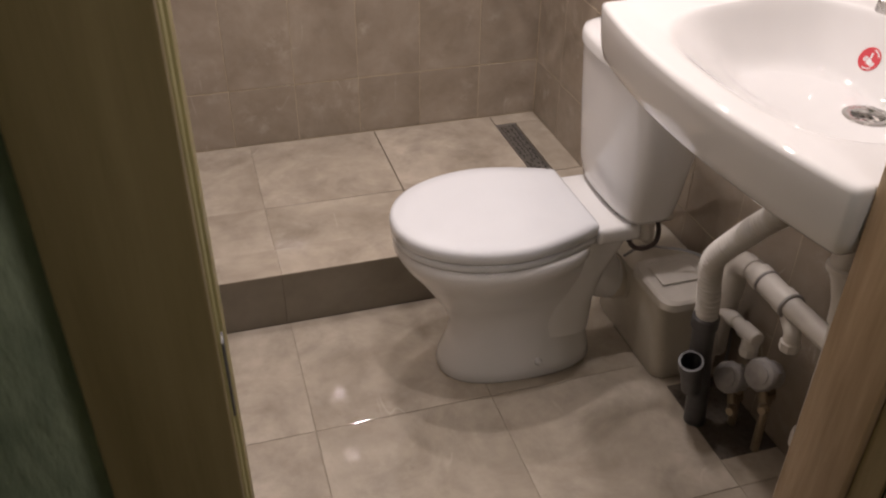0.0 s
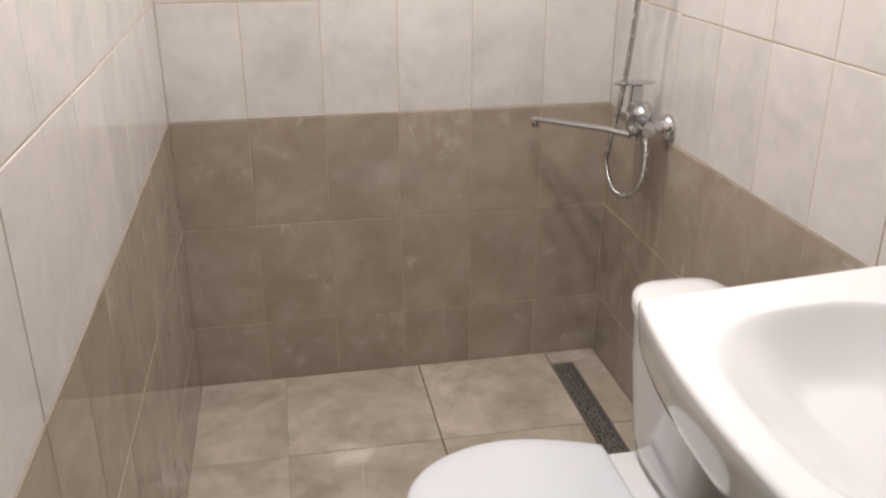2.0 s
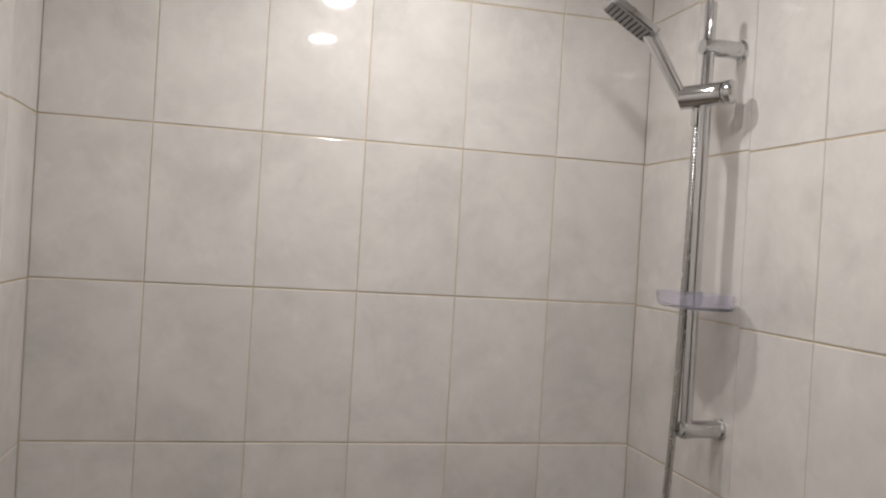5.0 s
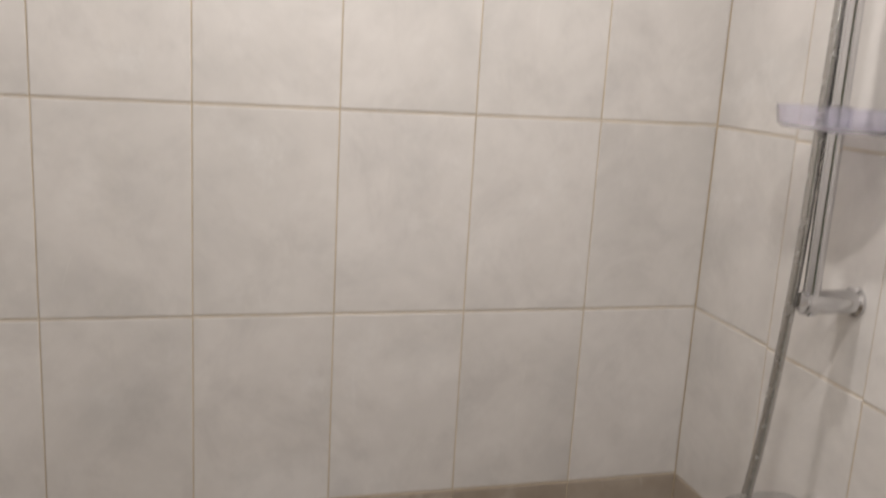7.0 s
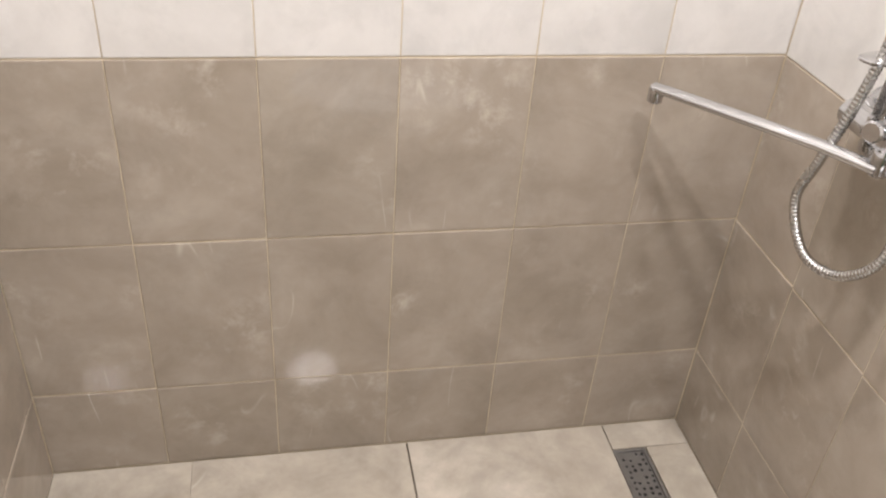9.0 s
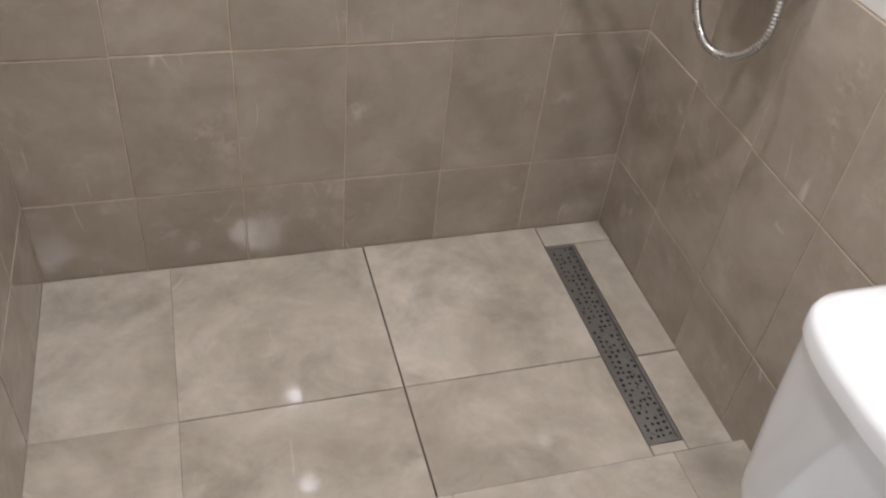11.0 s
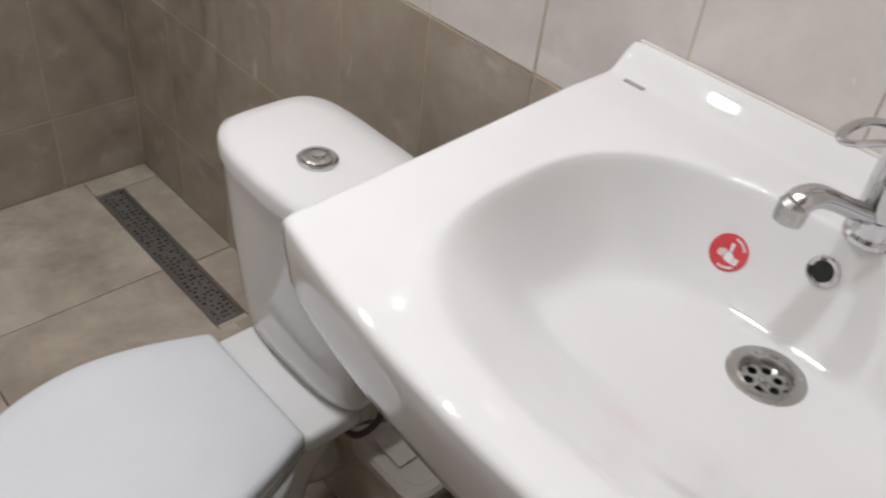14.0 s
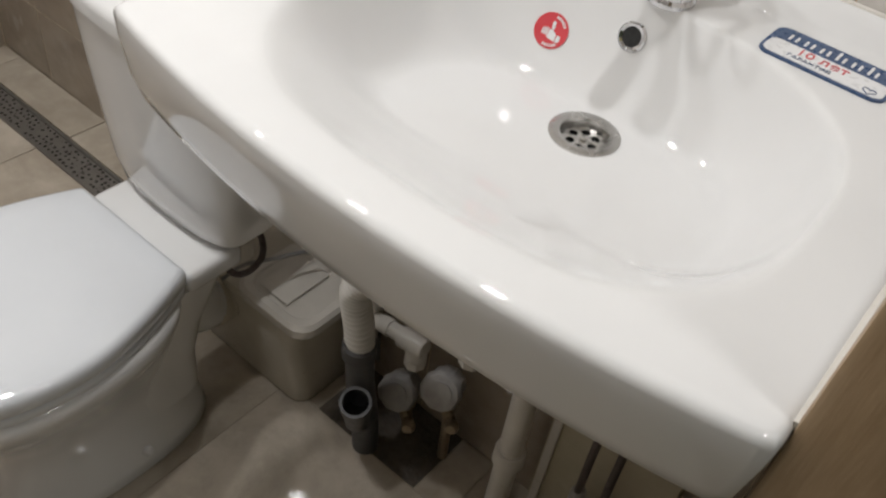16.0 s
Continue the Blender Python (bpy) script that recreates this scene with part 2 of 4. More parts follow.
def smooth_path(points, per=8):
    p = [Vector(q) for q in points]
    p = [2 * p[0] - p[1]] + p + [2 * p[-1] - p[-2]]
    out = []
    for i in range(1, len(p) - 2):
        for k in range(per):
            t = k / per
            a, b, c, d = p[i - 1], p[i], p[i + 1], p[i + 2]
            out.append(0.5 * (2 * b + (c - a) * t + (2 * a - 5 * b + 4 * c - d) * t * t + (3 * b - a - 3 * c + d) * t ** 3))
    return out + [p[-2]]


def tube(points, radius, seg=12, bm=None, caps=True, flat=1.0):
    """A pipe along points; radius is a number or a function of the way along (0 to 1) and the length so far."""
    pts = [Vector(q) for q in points]
    rings, run = [], 0.0
    total = sum((b - a).length for a, b in zip(pts, pts[1:]))
    side = None
    for i, p in enumerate(pts):
        d = (pts[min(i + 1, len(pts) - 1)] - pts[max(i - 1, 0)]).normalized()
        if side is None:
            side = d.cross(Vector((0, 0, 1)) if abs(d.z) < 0.9 else Vector((1, 0, 0))).normalized()
        side = (side - d * side.dot(d)).normalized()
        up = d.cross(side)
        if i:
            run += (p - pts[i - 1]).length
        r = radius(run / total, run) if callable(radius) else radius
        rings.append([p + (side * math.cos(2 * math.pi * k / seg) + up * flat * math.sin(2 * math.pi * k / seg)) * r for k in range(seg)])
    return loft(rings, caps, caps, bm)


def lathe(profile, at, axis=(0, 0, 1), seg=24, bm=None, caps=True):
    """Turns (radius, height) pairs round an axis through a place."""
    q = Vector((0, 0, 1)).rotation_difference(Vector(axis).normalized())
    rings = [[Vector(at) + q @ Vector((r * math.cos(2 * math.pi * k / seg), r * math.sin(2 * math.pi * k / seg), h)) for k in range(seg)] for r, h in profile]
    return loft(rings, caps, caps, bm)


# ---- setting: walls with their tiles, floors, ceiling, hallway ----
def slab(name, boxes, material, label, category="wall"):
    bm = bmesh.new()
    for b in boxes:
        box(*b, bm=bm)
    return tagged(part(name, bm, material, None, smooth=False), label, category, kind="structure")


T = 0.009          # tile thickness
wall_north = slab("wall_north", [(-0.1, W + 0.1, 0.0013, 0.12, -0.1, CEIL)], GROUT, "tiled shower wall, taupe below and cream above")
wall_west = slab("wall_west", [(-0.12, -0.0013, -DEPTH, 0.002, -0.1, CEIL)], GROUT, "glossy tiled side wall, taupe below and cream above")
wall_east = slab("wall_east", [(W + 0.0013, W + 0.12, -DEPTH, 0.002, -0.1, CEIL)], GROUT, "glossy tiled side wall behind toilet and basin")
DOOR_L, DOOR_R, DOOR_H, HALL_Y = 0.075, 0.79, 2.04, -2.055
wall_south = slab("wall_south", [(-0.9, DOOR_L, HALL_Y, -DEPTH - 0.002, -0.1, CEIL), (DOOR_R, 1.9, HALL_Y, -DEPTH - 0.002, -0.1, CEIL),
                                 (DOOR_L, DOOR_R, HALL_Y, -DEPTH - 0.002, DOOR_H, CEIL)], GROUT, "wall with the doorway, tiled inside")
slab("hall_wall_face", [(-0.9, DOOR_L - 0.001, HALL_Y - 0.006, HALL_Y - 0.001, -0.02, CEIL), (DOOR_R + 0.001, 1.9, HALL_Y - 0.006, HALL_Y - 0.001, -0.02, CEIL)],
     TEAL_WALL, "mottled greenish painted hallway wall")
slab("hall_wall", [(-1.0, -0.9, -3.7, HALL_Y, -0.1, 2.5), (1.9, 2.0, -3.7, HALL_Y, -0.1, 2.5), (-1.0, 2.0, -3.8, -3.7, -0.1, 2.5)], TEAL_WALL, "plain dark hallway walls")
slab("hall_floor", [(-1.0, 2.0, -3.8, HALL_Y, -0.1, 0.0)], HALL_FLOOR, "brown hallway floor", "floor")
slab("ceiling", [(-0.12, W + 0.12, HALL_Y, 0.12, CEIL, CEIL + 0.06)], WHITE_PAINT, "white bathroom ceiling panel", "ceiling")
slab("hall_ceiling", [(-1.0, 2.0, -3.8, HALL_Y, 2.42, 2.5)], WHITE_PAINT, "unlit hallway ceiling", "ceiling")
floor = slab("floor", [(0.0, W, -DEPTH, KERB_Y, -0.08, -0.002), (DOOR_L, DOOR_R, HALL_Y, -DEPTH, -0.08, -0.001)], FLOOR_GROUT, "glossy greige stoneware bathroom floor", "floor")
CURB_Z, STRIP_Y = 0.154, -0.654
shower_base = slab("shower_base", [(0.0, W, KERB_Y + 0.010, 0.002, -0.05, SHOWER_Z - 0.006), (0.0, W, KERB_Y + 0.010, STRIP_Y - 0.0012, SHOWER_Z - 0.006, CURB_Z - 0.010)], DARK_GROUT, "raised shower floor of greige stoneware", "floor")

meshes = {}


def tile_mesh(w, h, material, chamfer=0.0007):
    """A tile facing +z, its middle at the origin of its face."""
    key = (round(w, 4), round(h, 4), material.name)
    if key not in meshes:
        bm = bmesh.new()
        rings = []
        for inset, z in ((0, -T), (0, -chamfer * 1.4), (chamfer * 0.8, -chamfer * 0.4), (chamfer * 2.6, 0)):
            a, b = w / 2 - inset, h / 2 - inset
            rings.append([(-a, -b, z), (a, -b, z), (a, b, z), (-a, b, z)])
        loft(rings, False, True, bm)
        meshes[key] = mesh_of("tile", bm, material, False)
    return meshes[key]


def tile(parent, m, w, h, material):
    o = new("tile", tile_mesh(w, h, material))
    o.parent = parent
    o.matrix_basis = m
    return o


ROWS = [(0.0, ZB - 2 * PZ, 0), (ZB - 2 * PZ, ZB - PZ, 0), (ZB - PZ, ZB, 0), (ZB, ZB + PZ, 1), (ZB + PZ, ZB + 2 * PZ, 1),
        (ZB + 2 * PZ, ZB + 3 * PZ, 1), (ZB + 3 * PZ, ZB + 4 * PZ, 1), (ZB + 4 * PZ, CEIL, 1)]
GAP_X, GAP_Z = 0.0017, 0.0027
rnd = random.Random(4)


def clad(parent, start, end, pitch, place, rows=ROWS, floor_at=lambda a: 0.0):
    """Tiles along a wall from start to end; place gives the pose of a tile from its middle along the wall and its height."""
    a = start
    while a < end - 0.012:
        b = min(a + pitch, end)
        for z0, z1, kind in rows:
            lo = max(z0, floor_at((a + b) / 2)) if z0 == 0.0 else z0
            if z1 - lo < 0.02:
                continue
            tilt = pose(0, 0, rnd.uniform(-0.0004, 0.0004), rnd.gauss(0, 0.07), rnd.gauss(0, 0.09), 0)
            tile(parent, place((a + b) / 2, (lo + z1) / 2) @ tilt, b - a - GAP_X, z1 - lo - GAP_Z, LIGHT_TILE if kind else DARK_TILE)
        a = b


clad(wall_north, 0.0, W, PX, lambda a, z: pose(a, 0, z, 90, 0, 0), floor_at=lambda a: SHOWER_Z)
clad(wall_west, 0.0, DEPTH, PY, lambda a, z: pose(0, -a, z - 0.012 * min(a / 0.8, 1), 90, 0, 90), floor_at=lambda a: SHOWER_Z if a < -KERB_Y - 0.1 else 0.0)
clad(wall_east, 0.0, DEPTH, PY, lambda a, z: pose(W, -a, z - 0.009 * min(a / 0.5, 1), 90, 0, -90), floor_at=lambda a: SHOWER_Z if a < -KERB_Y - 0.1 else 0.0)
clad(wall_south, DOOR_R, W, PX, lambda a, z: pose(a, -DEPTH, z, 90, 0, 180))
clad(wall_south, 0.0, DOOR_L, PX, lambda a, z: pose(a, -DEPTH, z, 90, 0, 180))
clad(wall_south, DOOR_L, DOOR_R, PX, lambda a, z: pose(a, -DEPTH, z, 90, 0, 180), rows=[(DOOR_H + 0.01, ZB + 4 * PZ, 1), (ZB + 4 * PZ, CEIL, 1)])


def lay(parent, x0, x1, y0, y1, z, gaps=(0.001, 0.001, 0.001, 0.001), tilt=0.0, material=None):
    """A floor tile between two lines, with its joint on each side."""
    w, h = x1 - x0 - gaps[0] - gaps[1], y1 - y0 - gaps[2] - gaps[3]
    m = pose((x0 + gaps[0] + x1 - gaps[1]) / 2, (y0 + gaps[2] + y1 - gaps[3]) / 2, z + rnd.uniform(-0.0004, 0.0004), tilt, rnd.gauss(0, 0.05), 0)
    return tile(parent, m, w, h, material or FLOOR_TILE)


# shower floor: two rows of large tiles, a narrow strip beside the drain, and the kerb strip rising to the front
FX = (0.0, 0.245, 0.650, 1.052)
FY = (0.0, -0.398, -0.637)
for i in range(3):
    for j in range(2):
        wide_l = 0.0016 if i == 2 else 0.0001
        wide_r = 0.0016 if i == 1 else 0.0001
        lay(shower_base, FX[i], FX[i + 1], FY[j + 1], FY[j], SHOWER_Z, (wide_l, wide_r, (0.0009 if i else 0.0001) if j == 0 else 0.0002, (0.0009 if i else 0.0001) if j else 0.001))
lay(shower_base, 1.052, W, -0.068, 0.0, SHOWER_Z, (0.002, 0.001, 0.0008, 0.001))
lay(shower_base, 1.123, W, -0.410, -0.068, SHOWER_Z, (0.001, 0.001, 0.0015, 0.0008))
lay(shower_base, 1.123, W, -0.637, -0.410, SHOWER_Z, (0.001, 0.001, 0.0006, 0.0015))
lay(shower_base, 1.052, 1.123, -0.637, -0.614, SHOWER_Z, (0.002, 0.0008, 0.0006, 0.001))
for x0, x1 in ((0.0, 0.245), (0.245, 0.668), (0.668, 1.075), (1.075, W)):
    lay(shower_base, x0, x1, KERB_Y + 0.0002, STRIP_Y, CURB_Z, (0.0002, 0.0002, 0.0, 0.0))
    tile(shower_base, pose((x0 + x1) / 2, STRIP_Y - 0.0002, (CURB_Z + SHOWER_Z) / 2 - 0.005, 90, 0, 180), x1 - x0 - 0.0004, CURB_Z - SHOWER_Z - 0.010, FLOOR_TILE)
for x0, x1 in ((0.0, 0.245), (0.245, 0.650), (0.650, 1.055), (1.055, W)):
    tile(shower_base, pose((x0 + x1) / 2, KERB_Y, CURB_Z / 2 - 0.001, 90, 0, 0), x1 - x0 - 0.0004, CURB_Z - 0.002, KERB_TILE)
# lower floor, with bare concrete left round the pipes
GX = (0.0, 0.252, 0.662, 1.072, W)
GY = (KERB_Y - 0.001, -1.163, -1.560, -DEPTH)
for i in range(4):
    for j in range(3):
        if i == 3 and j == 1:
            lay(floor, GX[i], GX[i + 1], -1.245, GY[j], 0.0)
            lay(floor, GX[i], GX[i + 1], -1.560, -1.485, 0.0)
        else:
            lay(floor, GX[i], GX[i + 1], GY[j + 1], GY[j], 0.0, (0.0009, 0.0009, 0.0009, 0.0009))
bm = box(1.074, W - 0.001, -1.484, -1.247, -0.0018, -0.0009)
tagged(part("floor_patch", bm, CONCRETE, floor, smooth=False), "bare damp concrete patch")


# ---- door frame ----
def door_frame():
    t = thing("door_frame", "old brown wooden door frame with chipped olive paint", "door frame", ((DOOR_L + DOOR_R) / 2, HALL_Y, 0), kind="structure")
    xl, xr = 0.1105, 0.772
    y0, y1 = HALL_Y - 0.004, -DEPTH + 0.004
    left = part("jamb", box(DOOR_L + 0.001, xl, y0, y1, 0, DOOR_H - 0.035, 0.003), OLIVE_PAINT, t, "olive-yellow painted jamb with long grooves")
    for k, y in enumerate((-1.955, -1.978, -2.006, -2.03)):
        part("groove_bead", box(xl - 0.001, xl + 0.0028, y - 0.0065, y + 0.0065, 0.004, DOOR_H - 0.037, 0.003), (OLIVE_PAINT, OLIVE_PAINT, WOOD, OLIVE_PAINT)[k], left)
    part("strike_plate", box(xl - 0.002, xl + 0.0018, -2.056, -2.042, 0.955, 1.025, 0.001), PIPE_GREY, left, "worn steel strike plate")
    right = part("jamb", box(xr, DOOR_R - 0.001, -2.02, y1, 0, DOOR_H - 0.035, 0.004), WOOD, t, "brown wooden jamb, chipped at its edge")
    part("rebate", box(xr + 0.010, DOOR_R - 0.001, y0, -2.0205, 0, DOOR_H - 0.035, 0.002), WOOD_DARK, right)
    part("head", box(DOOR_L + 0.001, DOOR_R - 0.001, y0, y1, DOOR_H - 0.034, DOOR_H - 0.001, 0.003), WOOD, t)
    part("architrave", box(0.020, xl - 0.002, HALL_Y - 0.026, HALL_Y - 0.007, 0.0, DOOR_H + 0.05, 0.004), WOOD_DARK, t, "dark-stained flat board")
    part("architrave", box(xr + 0.012, xr + 0.10, HALL_Y - 0.026, HALL_Y - 0.007, 0.0, DOOR_H + 0.05, 0.004), WOOD_DARK, t)
    part("architrave", box(xl - 0.001, xr + 0.011, HALL_Y - 0.026, HALL_Y - 0.007, DOOR_H - 0.03, DOOR_H + 0.05, 0.004), WOOD_DARK, t)
    return t


door_frame()


# ---- ceiling spots ----
def ceiling_spot(x, y, CEIL):
    t = thing("ceiling_spot", "small round recessed ceiling spot, lit", "ceiling lamp", (x, y, CEIL), "row of ceiling spots")
    part("rim", lathe([(0.038, -0.006), (0.039, -0.001), (0.053, -0.001), (0.052, -0.004), (0.043, -0.006)], (x, y, CEIL), caps=False), CHROME, t, "chrome rim")
    part("lens", lathe([(0.037, -0.0055), (0.037, -0.002)], (x, y, CEIL)), LAMP_GLOW, t, "glowing lamp glass")


for ly in LAMP_Y:
    ceiling_spot(LAMP_X, ly, CEIL)
hall_lamp = thing("hall_lamp", "flat round white hallway ceiling lamp, lit", "ceiling lamp", (0.58, -2.74, 2.42))
part("rim", lathe([(0.149, -0.006), (0.150, -0.001), (0.165, -0.001), (0.163, -0.005)], (0.58, -2.74, 2.42), caps=False), WHITE_PAINT, hall_lamp, "white rim")
part("diffuser", lathe([(0.148, -0.0055), (0.148, -0.002)], (0.58, -2.74, 2.42)), LAMP_GLOW, hall_lamp, "glowing diffuser")


# ---- shower drain ----
def shower_drain():
    x0, x1, y0, y1, z = 1.054, 1.1215, -0.613, -0.069, SHOWER_Z
    t = thing("shower_drain", "long perforated grey steel shower drain set in the floor", "drain", ((x0 + x1) / 2, (y0 + y1) / 2, z - 0.006))
    bm = bmesh.new()
    for b in ((x0, x1, y1 - 0.006, y1), (x0, x1, y0, y0 + 0.006), (x0, x0 + 0.006, y0 + 0.006, y1 - 0.006), (x1 - 0.006, x1, y0 + 0.006, y1 - 0.006)):
        box(*b, z - 0.006, z - 0.0005, 0.0008, 1, bm)
    part("frame", bm, GRATE_STEEL, t)
    part("grate", box(x0 + 0.007, x1 - 0.007, y0 + 0.007, y1 - 0.007, z - 0.006, z - 0.003, 0.0006, 1), GRATE_STEEL, t, "perforated steel plate")
    # holes are not cut: black discs on the plate paint their inner shade
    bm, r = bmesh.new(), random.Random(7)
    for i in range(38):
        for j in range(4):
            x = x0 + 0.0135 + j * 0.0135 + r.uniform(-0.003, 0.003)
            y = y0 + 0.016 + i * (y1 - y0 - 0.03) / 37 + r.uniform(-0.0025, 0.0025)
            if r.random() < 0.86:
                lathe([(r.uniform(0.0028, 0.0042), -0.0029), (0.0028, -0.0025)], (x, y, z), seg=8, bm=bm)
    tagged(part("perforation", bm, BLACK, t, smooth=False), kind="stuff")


shower_drain()


# ---- toilet ----
TY = -1.027


def egg(x0, x1, half, z, n=56, power=2.25, back=0.0, widest=0.56):
    """A closed outline, round in front (low x) and squarer behind."""
    xm = x0 + (x1 - x0) * widest
    out = []
    for k in range(n):
        a = 2 * math.pi * k / n
        c, s = math.cos(a), math.sin(a)
        p = 2 / (power + (back if c > 0 else 0))
        rx = x1 - xm if c > 0 else xm - x0
        out.append(Vector((xm + rx * math.copysign(abs(c) ** p, c), TY + half * math.copysign(abs(s) ** p, s), z)))
    return out


def toilet():
    t = thing("toilet", "white ceramic close-coupled toilet with closed plastic lid", "toilet", (0.77, TY, 0))
    bowl = [egg(0.575, 0.955, 0.106, 0.0, power=2.5), egg(0.572, 0.957, 0.110, 0.006, power=2.5), egg(0.577, 0.952, 0.105, 0.03, power=2.5),
            egg(0.597, 0.940, 0.090, 0.09, power=2.4), egg(0.602, 0.930, 0.084, 0.14, power=2.3, widest=0.5), egg(0.583, 0.928, 0.092, 0.19, power=2.2, widest=0.48),
            egg(0.546, 0.930, 0.120, 0.25, power=2.15, widest=0.46), egg(0.513, 0.930, 0.147, 0.30, power=2.15, widest=0.47), egg(0.487, 0.925, 0.166, 0.335, power=2.15, widest=0.49),
            egg(0.477, 0.915, 0.175, 0.356, power=2.15, back=0.4, widest=0.52), egg(0.473, 0.910, 0.178, 0.366, power=2.15, back=0.5, widest=0.54), egg(0.473, 0.910, 0.178, 0.384, power=2.2, back=0.5), egg(0.479, 0.908, 0.172, 0.390, power=2.2, back=0.5)]
    for outline in bowl:
        for p in outline:
            p.z *= 0.378 / 0.390
    b = part("bowl", loft(bowl), CERAMIC, t, angle=60)
    deck = box(0.8955, 1.000, TY - 0.124, TY + 0.124, 0.366, 0.408, 0.012, 3)
    loft([egg(0.80, 0.996, 0.119, 0.374, power=3.6), egg(0.80, 0.986, 0.110, 0.33, power=3.2), egg(0.79, 0.962, 0.097, 0.26, power=2.8), egg(0.78, 0.945, 0.090, 0.18, power=2.6), egg(0.77, 0.942, 0.092, 0.10, power=2.6)], bm=deck)
    loft([egg(0.97, 1.075, 0.06, 0.408, power=3.5), egg(0.97, 1.07, 0.057, 0.39, power=3.5)], bm=deck)
    part("rear_deck", deck, CERAMIC, b, angle=50)
    trap = smooth_path([(0.80, TY, 0.25), (0.88, TY, 0.27), (0.945, TY, 0.235), (0.985, TY, 0.19), (1.025, TY, 0.178)])
    part("trapway", tube(trap, lambda f, d: 0.078 - 0.026 * f, 24), CERAMIC, b)
    part("outlet_collar", lathe([(0.050, -0.012), (0.054, 0.0), (0.054, 0.022), (0.050, 0.03)], (1.002, TY, 0.180), (1, 0, -0.05)), PUMP_PLASTIC, t, "cream rubber outlet collar")
    for s in (-1, 1):
        part("floor_bolt", lathe([(0.009, 0), (0.009, 0.006), (0.005, 0.010)], (0.79, TY + s * 0.1, 0.045), (0, s, 0.3), 12), STICKER_WHITE, t)
    def lid_outline(inset, z, grow=0.0):
        """Round in front, sides drawn in towards a straight back edge."""
        out = []
        for k in range(41):
            a = math.pi / 2 + math.pi * k / 40
            out.append((0.705 + 0.237 * math.copysign(abs(math.cos(a)) ** 0.96, math.cos(a)), 0.179 * math.copysign(abs(math.sin(a)) ** 0.96, math.sin(a))))
        side = []
        for k in range(1, 9):
            f = k / 8
            side.append((0.705 + 0.180 * f, 0.179 - 0.050 * f ** 1.6))
        side += [(0.8905, 0.1255), (0.893, 0.119), (0.893, 0.06)]
        full = out + [(x, -y) for x, y in side] + [(0.893, 0.0)] + [(x, y) for x, y in reversed(side)]
        fx, fy = 1 - (inset - grow) / 0.212, 1 - (inset - grow) / 0.179
        return [Vector((0.681 + (x - 0.681) * fx, TY + y * fy, z)) for x, y in full]

    def slab_rings(z0, z1, grow, rd, dome):
        return [lid_outline(i, z, grow) for i, z in ((0.012 + rd, z0), (0.003, z0), (0, z0 + 0.003), (0, z1 - rd), (rd * 0.3, z1 - rd * 0.35), (rd, z1), (0.04, z1 + dome), (0.10, z1 + dome * 1.6), (0.15, z1 + dome * 1.8))]
    part("seat", loft(slab_rings(0.3795, 0.3985, -0.002, 0.005, 0)), SEAT_PLASTIC, t, "white plastic seat ring", angle=60)
    part("lid", loft(slab_rings(0.4005, 0.432, 0.001, 0.011, 0.0015)), SEAT_PLASTIC, t, "closed white plastic lid", angle=60)
    for s in (-1, 1):
        part("hinge", tube([(0.889, TY + s * 0.055, 0.3995), (0.889, TY + s * 0.095, 0.3995)], 0.0035, 12), SEAT_PLASTIC, t)

    def tank(xa, xb, half, z, power=4.5, bow=0.0):
        out = []
        for k in range(64):
            a = 2 * math.pi * k / 64
            c, s = math.cos(a), math.sin(a)
            p = 2 / power
            y = half * math.copysign(abs(s) ** p, s)
            x = (xa + xb) / 2 + (xb - xa) / 2 * math.copysign(abs(c) ** p, c)
            if c < 0:
                x += bow * (y / half) ** 2 * abs(c) ** p
            out.append(Vector((x, TY + 0.003 + y, z)))
        return out
    c = part("cistern", loft([tank(0.975, 1.060, 0.112, 0.4085, 4), tank(0.957, 1.074, 0.131, 0.4109, 4.5, 0.008), tank(0.948, 1.080, 0.139, 0.4235, 4.5, 0.010),
                              tank(0.939, 1.085, 0.148, 0.4680, 4.5, 0.012), tank(0.925, 1.110, 0.157, 0.6132, 4.5, 0.016), tank(0.915, 1.114, 0.159, 0.7420, 4.5, 0.018)]),
             CERAMIC, t, "white ceramic cistern", angle=60)
    part("cistern_lid", loft([tank(0.917, 1.115, 0.1565, 0.7434, 4.5, 0.018), tank(0.911, 1.117, 0.162, 0.7458, 4.5, 0.018), tank(0.911, 1.117, 0.162, 0.7642, 4.5, 0.018),
                              tank(0.914, 1.115, 0.159, 0.7720, 4.5, 0.018), tank(0.924, 1.109, 0.149, 0.7778, 4.3, 0.018), tank(0.942, 1.076, 0.127, 0.7812, 4, 0.012), tank(0.975, 1.04, 0.07, 0.7821, 3)]),
         CERAMIC, c, angle=60)
    bx, by, bz = 0.995, -1.034, 0.7819
    f = part("flush_button", lathe([(0.027, -0.004), (0.027, 0.004), (0.0245, 0.0062), (0.021, 0.0050)], (bx, by, bz)), CHROME, c, "round chrome dual flush button")
    part("button_half", lathe([(0.0195, 0.003), (0.0195, 0.0065), (0.017, 0.0078), (0.008, 0.0070)], (bx, by, bz)), STEEL, f)
    part("button_half", lathe([(0.0095, 0.0072), (0.0095, 0.0092), (0.007, 0.0102)], (bx + 0.004, by + 0.003, bz)), CHROME, f)


toilet()


